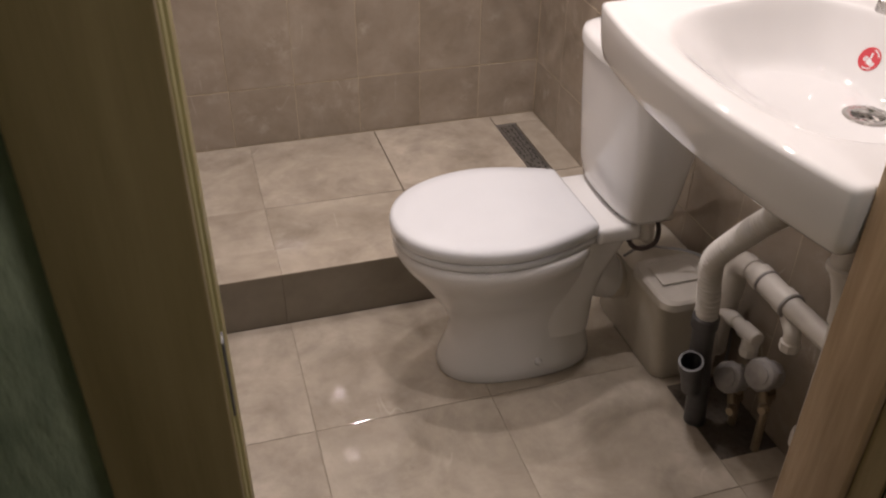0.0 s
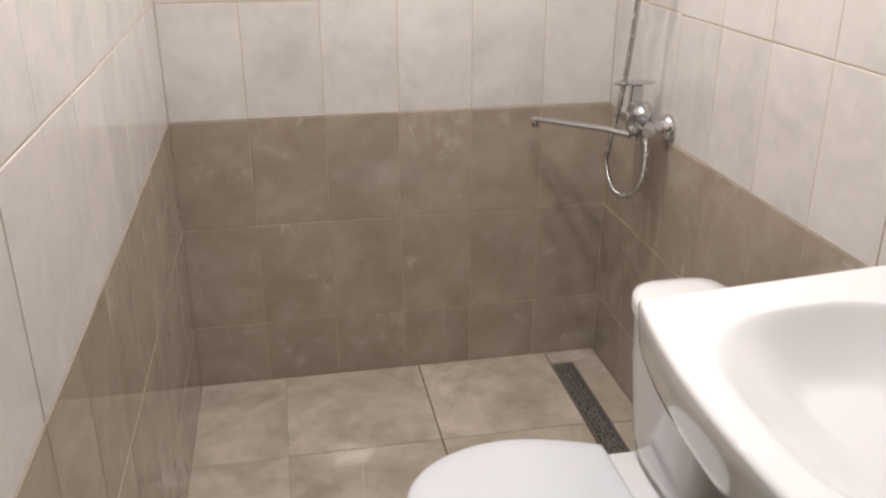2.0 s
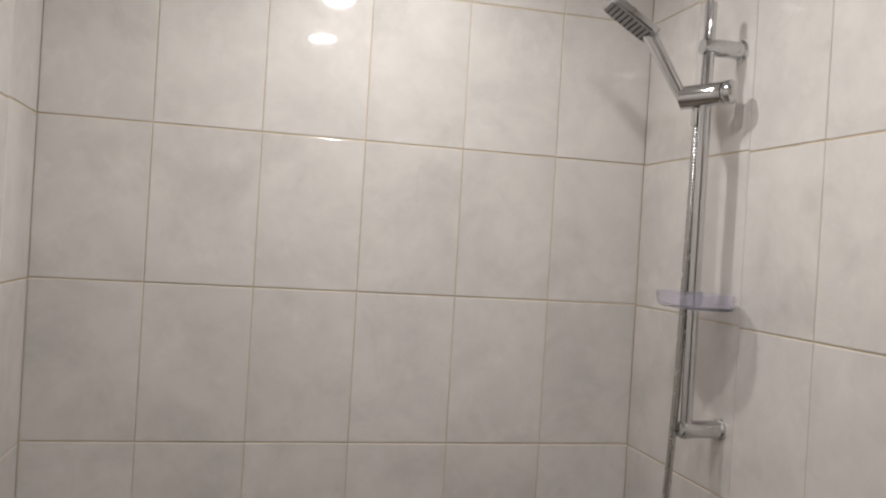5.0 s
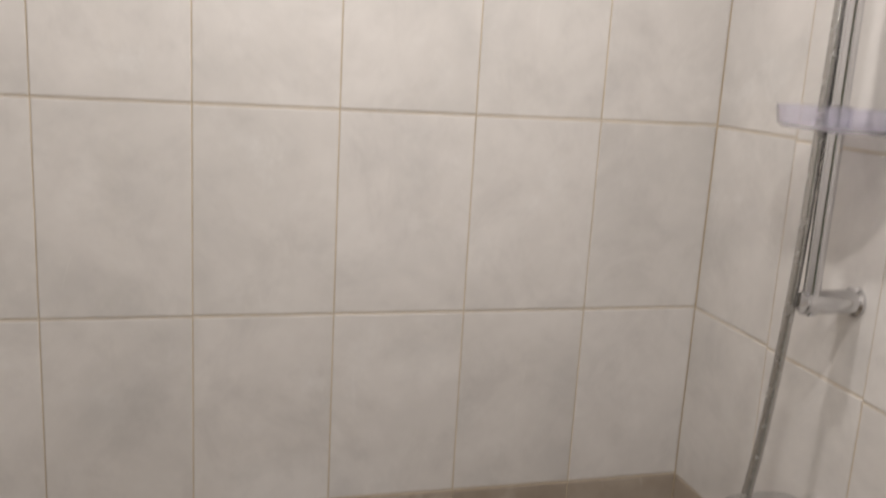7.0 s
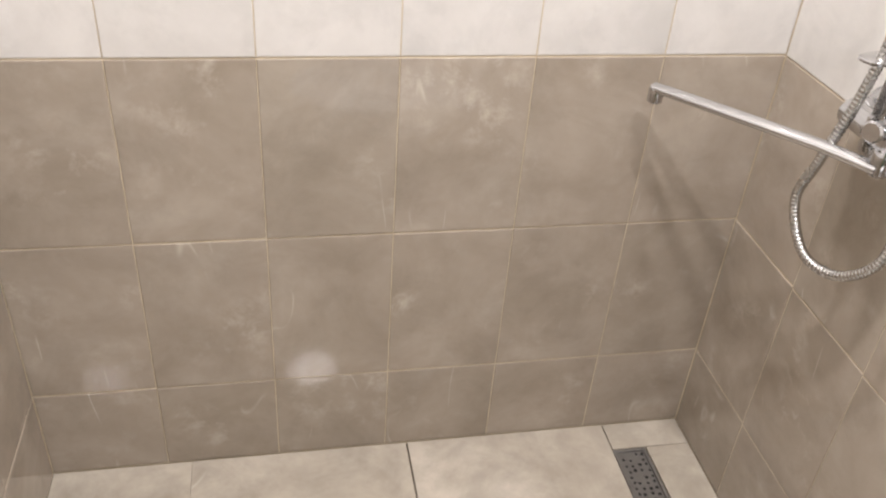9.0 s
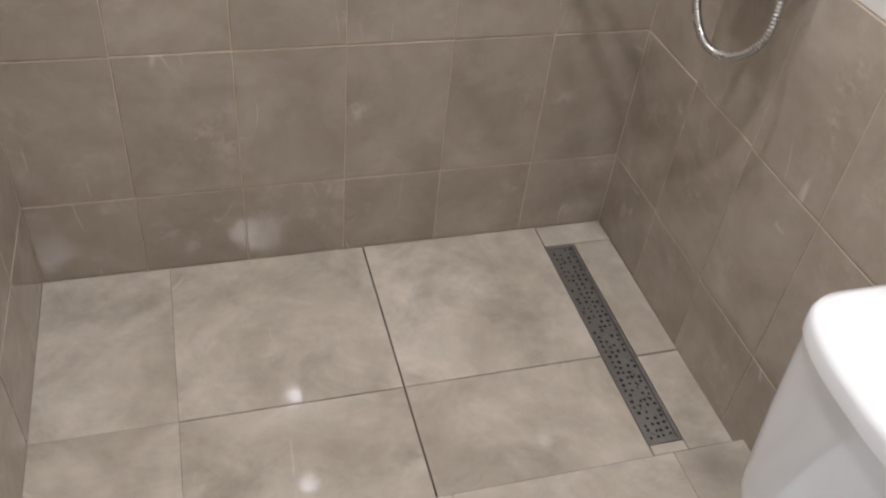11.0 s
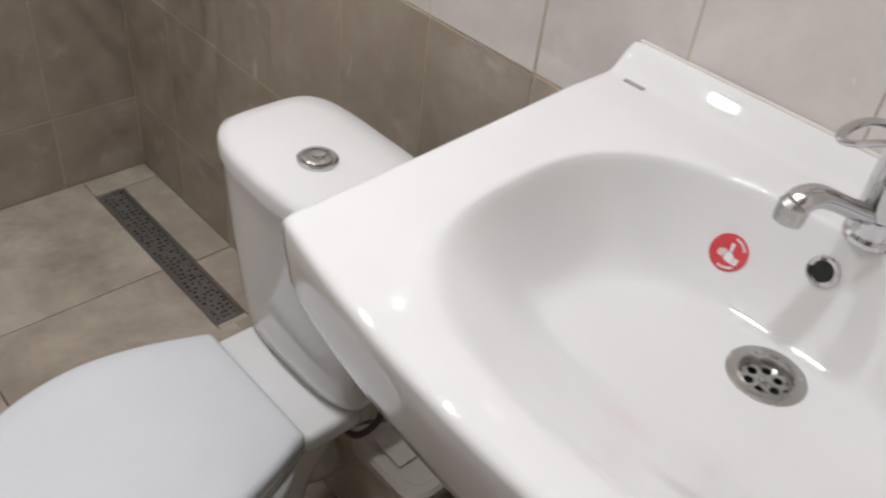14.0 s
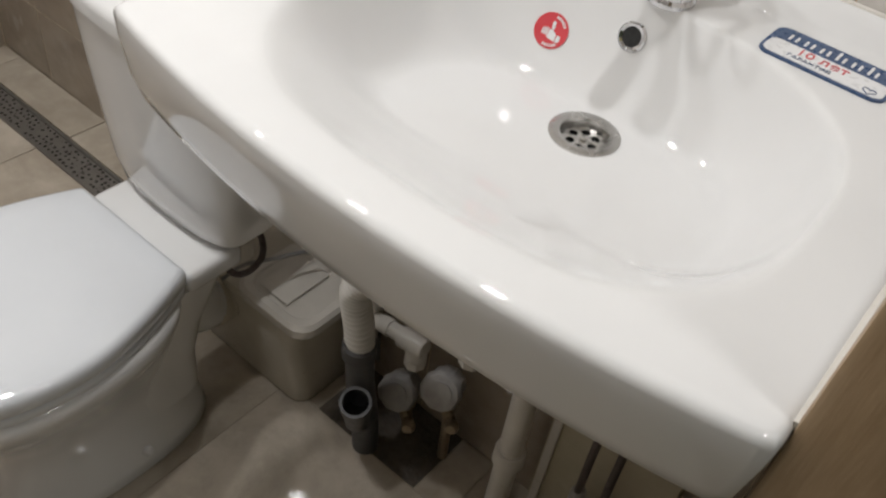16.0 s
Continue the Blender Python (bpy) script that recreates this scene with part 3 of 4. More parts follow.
# ---- macerator pump behind the toilet ----
def pump():
    t = thing("macerator_pump", "cream plastic toilet macerator pump box on the floor", "pump", (1.11, -1.08, 0))

    def ring(x0, x1, y0, y1, z, r=0.03):
        out = []
        for cx, cy, a0 in ((x1 - r, y1 - r, 0), (x0 + r, y1 - r, 90), (x0 + r, y0 + r, 180), (x1 - r, y0 + r, 270)):
            for k in range(5):
                a = radians(a0 + k * 22.5)
                out.append((cx + r * math.cos(a), cy + r * math.sin(a), z))
        return out
    body = part("body", loft([ring(1.052, 1.196, -1.222, -0.905, 0.002), ring(1.050, 1.198, -1.224, -0.903, 0.010), ring(1.030, 1.200, -1.214, -0.915, 0.210), ring(1.034, 1.198, -1.210, -0.919, 0.220)]), PUMP_PLASTIC, t)
    part("top_cover", loft([ring(1.028, 1.2005, -1.217, -0.912, 0.221), ring(1.026, 1.201, -1.219, -0.910, 0.226), ring(1.030, 1.199, -1.215, -0.915, 0.236), ring(1.042, 1.19, -1.204, -0.925, 0.241)]), PUMP_PLASTIC, t)
    part("cap", loft([ring(1.026, 1.190, -1.252, -1.085, 0.229, 0.035), ring(1.022, 1.194, -1.257, -1.080, 0.235, 0.035), ring(1.022, 1.194, -1.257, -1.080, 0.252, 0.035), ring(1.028, 1.188, -1.251, -1.086, 0.259, 0.035), ring(1.040, 1.176, -1.239, -1.098, 0.259, 0.03), ring(1.043, 1.173, -1.236, -1.101, 0.2555, 0.03)]), PIPE_WHITE, t, "white plastic cap")
    part("flap", box(1.05, 1.15, -1.19, -1.12, 0.2585, 0.263, 0.002), PIPE_WHITE, t)
    part("inlet", lathe([(0.057, 0), (0.057, 0.02), (0.050, 0.024)], (1.050, TY, 0.178), (-1, 0, 0), 24), PUMP_PLASTIC, body)
    part("clip", tube(smooth_path([(1.030, -0.985, 0.234), (1.024, -0.99, 0.192), (1.027, -0.985, 0.17)], 6), 0.004, 8), RUBBER, body, "black strap")
    part("vent_pipe", tube(smooth_path([(1.10, -1.02, 0.262), (1.10, -1.01, 0.302), (1.12, -1.00, 0.317), (1.16, -1.0, 0.317)], 6), 0.016, 12), PIPE_WHITE, t)


pump()

cable = thing("power_cable", "thin grey cable looping over the pump", "cable", (1.1, -1.15, 0.27))
part("cable", tube(smooth_path([(1.00, -1.09, 0.285), (1.02, -1.12, 0.325), (1.06, -1.15, 0.335), (1.12, -1.17, 0.325), (1.17, -1.20, 0.30), (1.19, -1.25, 0.26), (1.198, -1.27, 0.15), (1.20, -1.275, 0.06)]), 0.0035, 8), CABLE_GREY, cable)
inlet = thing("supply_hose", "dark braided water hose with white nut under the cistern", "hose", (1.03, -1.08, 0.40))
part("hose", tube(smooth_path([(0.985, -1.110, 0.409), (0.975, -1.135, 0.372), (0.985, -1.147, 0.350), (1.012, -1.150, 0.343), (1.040, -1.145, 0.352), (1.052, -1.130, 0.375), (1.048, -1.110, 0.409)]), 0.0055, 10), HOSE_DARK, inlet)
part("nut", lathe([(0.018, 0.0), (0.025, 0.004), (0.025, 0.022), (0.016, 0.040), (0.016, 0.052)], (1.014, -1.120, 0.357), seg=12), PIPE_WHITE, inlet, "white plastic nut")

# ---- pipes under the basin ----
waste = thing("waste_pipe", "white plastic waste pipe with couplings along the wall", "pipe", (1.14, -1.5, 0.1))
part("pipe", tube([(1.15, -1.318, 0.388), (1.15, -1.40, 0.392), (1.15, -1.50, 0.394), (1.15, -1.60, 0.397)], 0.022, 20), PIPE_WHITE, waste)
part("elbow", tube(smooth_path([(1.15, -1.345, 0.389), (1.15, -1.312, 0.385), (1.152, -1.293, 0.355), (1.152, -1.290, 0.30), (1.16, -1.27, 0.2), (1.17, -1.26, 0.11)]), 0.0255, 20), PIPE_WHITE, waste)
for yy in (-1.375, -1.455):
    part("coupling", lathe([(0.024, -0.014), (0.0275, -0.012), (0.0275, 0.012), (0.024, 0.014)], (1.15, yy, 0.392), (0, 1, 0.02)), PIPE_WHITE, waste)
    part("seal_ring", lathe([(0.023, -0.003), (0.0285, -0.002), (0.0285, 0.002), (0.023, 0.003)], (1.15, yy - 0.016, 0.392), (0, 1, 0.02)), METER_GREY, waste, "grey rubber seal")
part("sleeve", lathe([(0.0255, -0.04), (0.0255, 0.04)], (1.15, -1.415, 0.392), (0, 1, 0.02)), PIPE_WHITE, waste)
part("riser", tube([(1.14, -1.612, 0.0), (1.14, -1.612, 0.16), (1.14, -1.610, 0.40), (1.14, -1.605, 0.47)], 0.020, 20), PIPE_WHITE, waste)
part("coupling", lathe([(0.021, -0.02), (0.026, -0.017), (0.026, 0.012), (0.0235, 0.016)], (1.14, -1.612, 0.175)), PIPE_WHITE, waste)
part("elbow", tube(smooth_path([(1.14, -1.605, 0.46), (1.14, -1.60, 0.50), (1.14, -1.585, 0.535), (1.14, -1.572, 0.56), (1.14, -1.570, 0.62)]), 0.024, 20), PIPE_WHITE, waste)
part("collar", lathe([(0.025, -0.006), (0.0295, -0.004), (0.0295, 0.006), (0.025, 0.008)], (1.14, -1.572, 0.555)), PIPE_WHITE, waste)


def stub(y, z, length, label):
    """A thin white water pipe out of the wall with an elbow at its end."""
    t = thing("water_pipe", label, "pipe", (1.14, y, z), "water pipes")
    part("pipe", tube([(1.145, y, z), (1.143, y - length, z + 0.014)], 0.0145, 14), PIPE_WHITE, t)
    elbow = lathe([(0.0145, -0.034), (0.0185, -0.032), (0.0185, 0.010), (0.0155, 0.017), (0.008, 0.019)], (1.143, y - length, z + 0.014), (0.02, -1, 0.12), 18)
    lathe([(0.0185, 0.0), (0.0185, -0.024), (0.0150, -0.026)], (1.142, y - length - 0.001, z + 0.012), seg=18, bm=elbow)
    part("elbow", elbow, PIPE_WHITE, t)
    part("riser", tube(smooth_path([(1.145, y - 0.01, z + 0.001), (1.147, y + 0.007, z - 0.004), (1.147, y + 0.010, z - 0.03), (1.15, y + 0.010, 0.0)], 5), 0.0135, 14), PIPE_WHITE, t)
    part("collar", lathe([(0.0165, -0.012), (0.0165, 0.012)], (1.144, y - length * 0.4, z + 0.006), (0, -1, 0.1), 14), PIPE_WHITE, t)
    part("nut", lathe([(0.019, -0.012), (0.019, 0.006), (0.015, 0.010)], (1.142, y - length - 0.001, z - 0.020), seg=8), PIPE_WHITE, t)


stub(-1.285, 0.247, 0.115, "thin white plastic water pipe with elbow")
tee = thing("pipe_elbow", "short white plastic elbow hanging under the waste pipe", "pipe", (1.145, -1.50, 0.3))
part("elbow", tube(smooth_path([(1.152, -1.465, 0.375), (1.147, -1.485, 0.362), (1.142, -1.503, 0.352), (1.141, -1.506, 0.334)], 6), 0.0165, 14), PIPE_WHITE, tee)
part("nut", lathe([(0.020, -0.012), (0.020, 0.006), (0.016, 0.010)], (1.141, -1.506, 0.328), seg=8), PIPE_WHITE, tee)


def meter(y, z, x):
    t = thing("water_meter", "dusty grey water meter with brass fittings", "water meter", (x, y, 0), "water meters")
    part("housing", lathe([(0.026, -0.03), (0.031, -0.026), (0.031, 0.008), (0.036, 0.010), (0.036, 0.020), (0.032, 0.026), (0.02, 0.029)], (x, y, z), (-0.86, -0.25, 0.45), 10), METER_GREY, t)
    part("dial", lathe([(0.022, 0.028), (0.022, 0.0305)], (x, y, z), (-0.86, -0.25, 0.45), 20), METER_GREY, t, "dusty dial window")
    part("fitting", tube([(x + 0.02, y, z - 0.02), (x + 0.02, y - 0.005, z - 0.06), (x + 0.02, y - 0.01, 0.0)], 0.0095, 8), BRASS, t, "dull brass fitting")
    part("fitting", tube([(x + 0.012, y + 0.012, z - 0.035), (x + 0.0, y - 0.02, z - 0.065), (x - 0.01, y - 0.035, z - 0.06)], 0.0105, 8), BRASS, t)
    part("nut", lathe([(0.015, -0.008), (0.015, 0.008)], (x + 0.02, y - 0.004, z - 0.055), seg=6), BRASS, t)
    part("valve_tap", lathe([(0.012, -0.006), (0.013, 0.0), (0.009, 0.008)], (x - 0.015, y - 0.038, z - 0.06), (-1, -0.4, 0.2), 10), BRASS, t)


meter(-1.385, 0.135, 1.135)
meter(-1.468, 0.215, 1.14)

drain_pipe = thing("drain_socket", "dark grey plastic drain fitting with an open branch", "pipe", (1.06, -1.37, 0))
part("riser", tube([(1.055, -1.352, 0.30), (1.06, -1.355, 0.20), (1.075, -1.36, 0.08), (1.08, -1.362, -0.002)], 0.024, 20), PIPE_GREY, drain_pipe)
part("collar", lathe([(0.024, -0.016), (0.0285, -0.013), (0.0285, 0.012), (0.024, 0.016)], (1.056, -1.352, 0.285)), PIPE_GREY, drain_pipe)
part("branch", lathe([(0.022, -0.10), (0.0225, -0.02), (0.0265, -0.018), (0.0265, 0.008), (0.0265, 0.010), (0.0215, 0.010), (0.0205, -0.05)], (1.022, -1.382, 0.200), (-0.28, -0.18, 0.9), 24, caps=False), PIPE_GREY, drain_pipe)
# black disc inside the branch, painted as the shade of its depth
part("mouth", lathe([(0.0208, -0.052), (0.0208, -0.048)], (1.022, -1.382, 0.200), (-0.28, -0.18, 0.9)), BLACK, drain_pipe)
hose = thing("drain_hose", "white corrugated drain hose from basin to grey socket", "hose", (1.05, -1.36, 0.3))
part("hose", tube(smooth_path([(1.043, -1.631, 0.80), (1.042, -1.625, 0.765), (1.038, -1.585, 0.715), (1.035, -1.50, 0.635), (1.035, -1.415, 0.53), (1.040, -1.357, 0.45), (1.048, -1.345, 0.40), (1.054, -1.350, 0.34), (1.056, -1.352, 0.285)], 70),
                        lambda f, d: 0.0196 + 0.0052 * math.sin(d * 2 * math.pi / 0.0118), 16), HOSE_WHITE, hose, angle=80)

board = thing("access_panel", "cream painted board leaning on the wall under the basin", "panel", (1.19, -1.76, 0))
part("panel", box(1.185, 1.2, -1.86, -1.645, 0.001, 0.36, 0.004), CREAM_BOARD, board)
part("edge_strip", box(1.178, 1.1845, -1.665, -1.650, 0.001, 0.36, 0.002), PIPE_WHITE, board)
for yy in (-1.735, -1.775):
    th = thing("tap_hose", "grey braided supply hose hanging below the basin tap", "hose", (1.14, yy, 0.1), "tap hoses")
    part("hose", tube(smooth_path([(1.14, -1.63 + (yy + 1.755) * 0.5, 0.88), (1.15, yy + 0.04, 0.7), (1.145, yy, 0.5), (1.14, yy, 0.33), (1.13, yy - 0.004, 0.20)]), 0.0065, 10), HOSE_DARK, th)
    part("end_fitting", lathe([(0.008, 0.0), (0.012, 0.008), (0.012, 0.05), (0.008, 0.058)], (1.13, yy - 0.004, 0.17), (0.1, 0, 1), 8), METER_GREY, th)
    part("valve", box(1.115, 1.15, yy - 0.018, yy + 0.012, 0.0, 0.172, 0.006), PIPE_GREY, th)


# ---- wash basin ----
BX, BY = 1.020, -1.640          # the drain
SY, SH = -1.6195, 0.3065          # the basin's middle and half width


def step(a, b, t):
    t = np.clip((t - a) / (b - a), 0, 1)
    return t * t * (3 - 2 * t)


def rim_z(x, y):
    return 0.972 + 0.019 * np.clip((x - 0.78) / 0.33, 0, 1) + 0.026 * step(1.172, 1.2125, x)


def front_x(y):
    return 0.752 - 0.036 * (1 - ((y - SY) / SH) ** 2)


def outside(x, y):
    k = 420.0
    v = np.stack([np.abs(y - SY) - SH, front_x(y) - x, x - 1.2125])
    return np.log(np.exp(np.clip(v * k, -200, 200)).sum(0)) / k


def basin_edge(x, y):
    return (np.abs((x - 0.937) / 0.175) ** 2.7 + np.abs((y - SY + 0.011) / 0.234) ** 2.7) ** (1 / 2.7) - 1


def reach(fn, angles):
    lo, hi = np.zeros_like(angles), np.full_like(angles, 0.6)
    for _ in range(40):
        mid = (lo + hi) / 2
        out = fn(BX + np.cos(angles) * mid, BY + np.sin(angles) * mid) > 0
        hi, lo = np.where(out, mid, hi), np.where(out, lo, mid)
    return lo


def basin_z(x, y):
    """A floor falling gently to the drain, steep walls behind and at the sides, a soft slope in front."""
    way = basin_edge(x, y) + 1
    ahead = (0.937 - x) / 0.175 / np.maximum(way, 0.05)
    wide = 0.33 + 0.55 * step(0.05, 1.0, ahead)
    ground = 0.8885 + 0.30 * (x - BX) ** 2 + 0.16 * (y - BY) ** 2
    u = np.clip((1 - way) / wide, -1, 1)
    deep = (rim_z(x, y) - ground) * u * (2 - np.abs(u))
    k = 0.0034
    return rim_z(x, y) - k * np.log1p(np.exp(np.clip(deep / k, -50, 50)))


def wash_basin():
    t = thing("wash_basin", "white ceramic wash basin with a wide curved front", "wash basin", (0.98, SY, 0.86))
    n = 300
    ang = np.linspace(0, 2 * np.pi, n, endpoint=False)
    inner, outer = reach(basin_edge, ang), reach(outside, ang)
    rings = []

    def ring(dist, z):
        return [Vector((BX + math.cos(a) * d, BY + math.sin(a) * d, h)) for a, d, h in zip(ang, dist, z)]
    hole = np.full(n, 0.0235)
    for f in np.linspace(0, 1.0, 52):
        d = hole + (inner - hole) * f
        rings.append(ring(d, basin_z(BX + np.cos(ang) * d, BY + np.sin(ang) * d)))
    end = outer - 0.009
    for f in np.concatenate([np.linspace(0.02, 0.3, 8), np.linspace(0.38, 1, 12)]):
        d = inner + (end - inner) * f
        rings.append(ring(d, basin_z(BX + np.cos(ang) * d, BY + np.sin(ang) * d)))
    top = rim_z(BX + np.cos(ang) * outer, BY + np.sin(ang) * outer)
    for inset, drop in ((0.006, 0.0008), (0.0035, 0.0022), (0.0012, 0.0046), (0.0, 0.009), (0.0012, 0.03), (0.007, 0.07), (0.013, 0.088), (0.019, 0.094), (0.03, 0.095)):
        flat = np.minimum(top - drop, 0.974 - drop + (top - 0.974) * (1 - min(drop / 0.09, 1)))
        rings.append(ring(outer - inset, flat))
    for f, z in ((0.8, 0.866), (0.6, 0.846), (0.4, 0.838), (0.15, 0.83)):
        rings.append(ring(outer * f + 0.01, np.full(n, z)))
    body = part("basin", loft(rings, False, True), CERAMIC, t, angle=70)
    zc = float(basin_z(np.array(BX + 0.024), np.array(BY)))
    dr = part("drain", lathe([(0.0345, -0.003), (0.0345, 0.0012), (0.031, 0.0026), (0.0235, 0.0018), (0.0215, -0.002), (0.0205, -0.011), (0.0205, -0.02)], (BX, BY, zc), caps=False, seg=40), STEEL, t, "steel drain with a six-hole strainer")
    bm = bmesh.new()
    for k in range(6):
        mid = k * math.pi / 3 + 0.3
        hx, hy = 0.0128 * math.cos(mid), 0.0128 * math.sin(mid)
        near, far, low = [], [], []
        for j in range(24):
            a = 2 * math.pi * j / 24
            c, s = math.cos(a), math.sin(a)
            d0, d1 = 0.0, 0.05
            for _ in range(24):
                d = (d0 + d1) / 2
                px, py = hx + c * d, hy + s * d
                off = (math.atan2(py, px) - mid + math.pi) % (2 * math.pi) - math.pi
                if math.hypot(px, py) > 0.0206 or abs(off) > math.pi / 6:
                    d1 = d
                else:
                    d0 = d
            near.append((BX + hx + c * 0.0043, BY + hy + s * 0.0043, zc - 0.0065))
            low.append((BX + hx + c * 0.0043, BY + hy + s * 0.0043, zc - 0.0095))
            far.append((BX + hx + c * d0, BY + hy + s * d0, zc - 0.006))
        loft([far, near, low], False, False, bm)
    lathe([(0.0200, -0.0060), (0.0207, -0.0060), (0.0207, -0.0100)], (BX, BY, zc), seg=36, bm=bm, caps=False)
    bmesh.ops.remove_doubles(bm, verts=bm.verts, dist=0.0012)
    lathe([(0.0035, -0.0065), (0.0035, -0.0045), (0.002, -0.0038)], (BX, BY, zc), seg=16, bm=bm)
    part("strainer", bm, STEEL, dr)
    # black disc below the strainer, in place of the shade down the pipe
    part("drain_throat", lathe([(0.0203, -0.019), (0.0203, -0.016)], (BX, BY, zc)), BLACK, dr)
    part("waste_nut", lathe([(0.028, 0.0), (0.034, 0.005), (0.034, 0.03), (0.022, 0.04)], (BX, BY, 0.795), seg=20), PIPE_WHITE, t)

    def on_wall(y, z):
        """A place on the back of the bowl at that height, and its normal."""
        lo, hi = BX + 0.02, 1.104
        for _ in range(40):
            mid = (lo + hi) / 2
            if float(basin_z(np.array(mid), np.array(y))) < z:
                lo = mid
            else:
                hi = mid
        e = 0.004
        dx = float(basin_z(np.array(lo + e), np.array(y)) - basin_z(np.array(lo - e), np.array(y))) / (2 * e)
        dy = float(basin_z(np.array(lo), np.array(y + e)) - basin_z(np.array(lo), np.array(y - e))) / (2 * e)
        return Vector((lo, y, z)), Vector((-dx, -dy, 1)).normalized()
    p, nrm = on_wall(-1.624, 0.954)
    part("overflow_ring", lathe([(0.0145, -0.003), (0.0145, 0.0015), (0.0125, 0.003), (0.0098, 0.0018), (0.0095, -0.001)], p, nrm, 28, caps=False), CHROME, t, "chrome overflow ring")
    # black disc on the bowl for the shade inside the overflow
    part("overflow_hole", lathe([(0.0097, -0.001), (0.0097, 0.0006)], p, nrm, 24), BLACK, t)
    p, nrm = on_wall(-1.546, 0.930)
    s = thing("round_sticker", "round red and white sticker inside the basin", "sticker", p)
    part("disc", lathe([(0.0178, 0.0), (0.0178, 0.0016)], p, nrm, 40), STICKER_RED, s)
    along = (Vector((0, 1, 0)) - nrm * nrm.y).normalized()
    up = nrm.cross(along) * -1
    if up.z < 0:
        up = -up

    def patch(points, h=0.0021):
        bm = bmesh.new()
        lowr = [p + nrm * (h - 0.0004) - along * a * 0.0175 + up * b * 0.0175 for a, b in points]
        highr = [v + nrm * 0.0004 for v in lowr]
        return loft([lowr, highr], bm=bm)
    hand = [[(-0.10, -0.42), (0.40, -0.50), (0.40, -0.12), (0.12, 0.08), (-0.10, 0.06)], [(0.45, -0.50), (0.66, -0.46), (0.66, -0.10), (0.45, -0.10)],
            [(0.02, 0.10), (0.16, 0.12), (0.12, 0.52), (-0.02, 0.58), (-0.08, 0.44)]]
    hand += [[(-0.50 + k * 0.13, -0.30), (-0.41 + k * 0.13, -0.34), (-0.41 + k * 0.13, 0.02 + k * 0.05), (-0.50 + k * 0.13, 0.04 + k * 0.05)] for k in range(3)]
    for outline in hand:
        part("thumb_mark", patch(outline), STICKER_WHITE, s, smooth=False)
    for k in range(12):
        a = radians(35 + k * 10 if k < 6 else 200 + k * 10)
        c2, s2 = math.cos(a), math.sin(a)
        part("letter_bar", patch([(c2 * r + s2 * w, s2 * r - c2 * w) for r, w in ((0.74, -0.045), (0.90, -0.045), (0.90, 0.045), (0.74, 0.045))]), STICKER_WHITE, s, smooth=False)
    # small maker's mark on the back ledge, as a plain bar
    zz = float(rim_z(np.array(1.165), 0))
    mk = part("maker_mark", box(1.162, 1.1685, -1.368, -1.342, zz - 0.001, zz + 0.0008), METER_GREY, t, smooth=False)
    bead = [(x, SY - SH - 0.001, float(rim_z(np.array(x), 0)) - 0.004) for x in np.linspace(0.775, 1.20, 20)]
    part("sealant_bead", tube(bead, 0.0045, 8), PIPE_WHITE, t, "white sealant bead along the wall")
    bead = [(1.2115, y, float(rim_z(np.array(1.2115), 0)) - 0.002) for y in np.linspace(SY - SH + 0.01, SY + SH - 0.01, 16)]
    part("sealant_bead", tube(bead, 0.0035, 8), PIPE_WHITE, t)
    return t


wash_basin()


# ---- paper label on the ledge ----
def text_mesh(body, size):
    cu = bpy.data.curves.new("text", "FONT")
    cu.body, cu.size, cu.align_x, cu.align_y, cu.extrude = body, size, "CENTER", "CENTER", 0.0002
    o = new("text", cu)
    bpy.context.view_layer.update()
    me = bpy.data.meshes.new_from_object(o.evaluated_get(bpy.context.evaluated_depsgraph_get()))
    bpy.data.objects.remove(o)
    return me


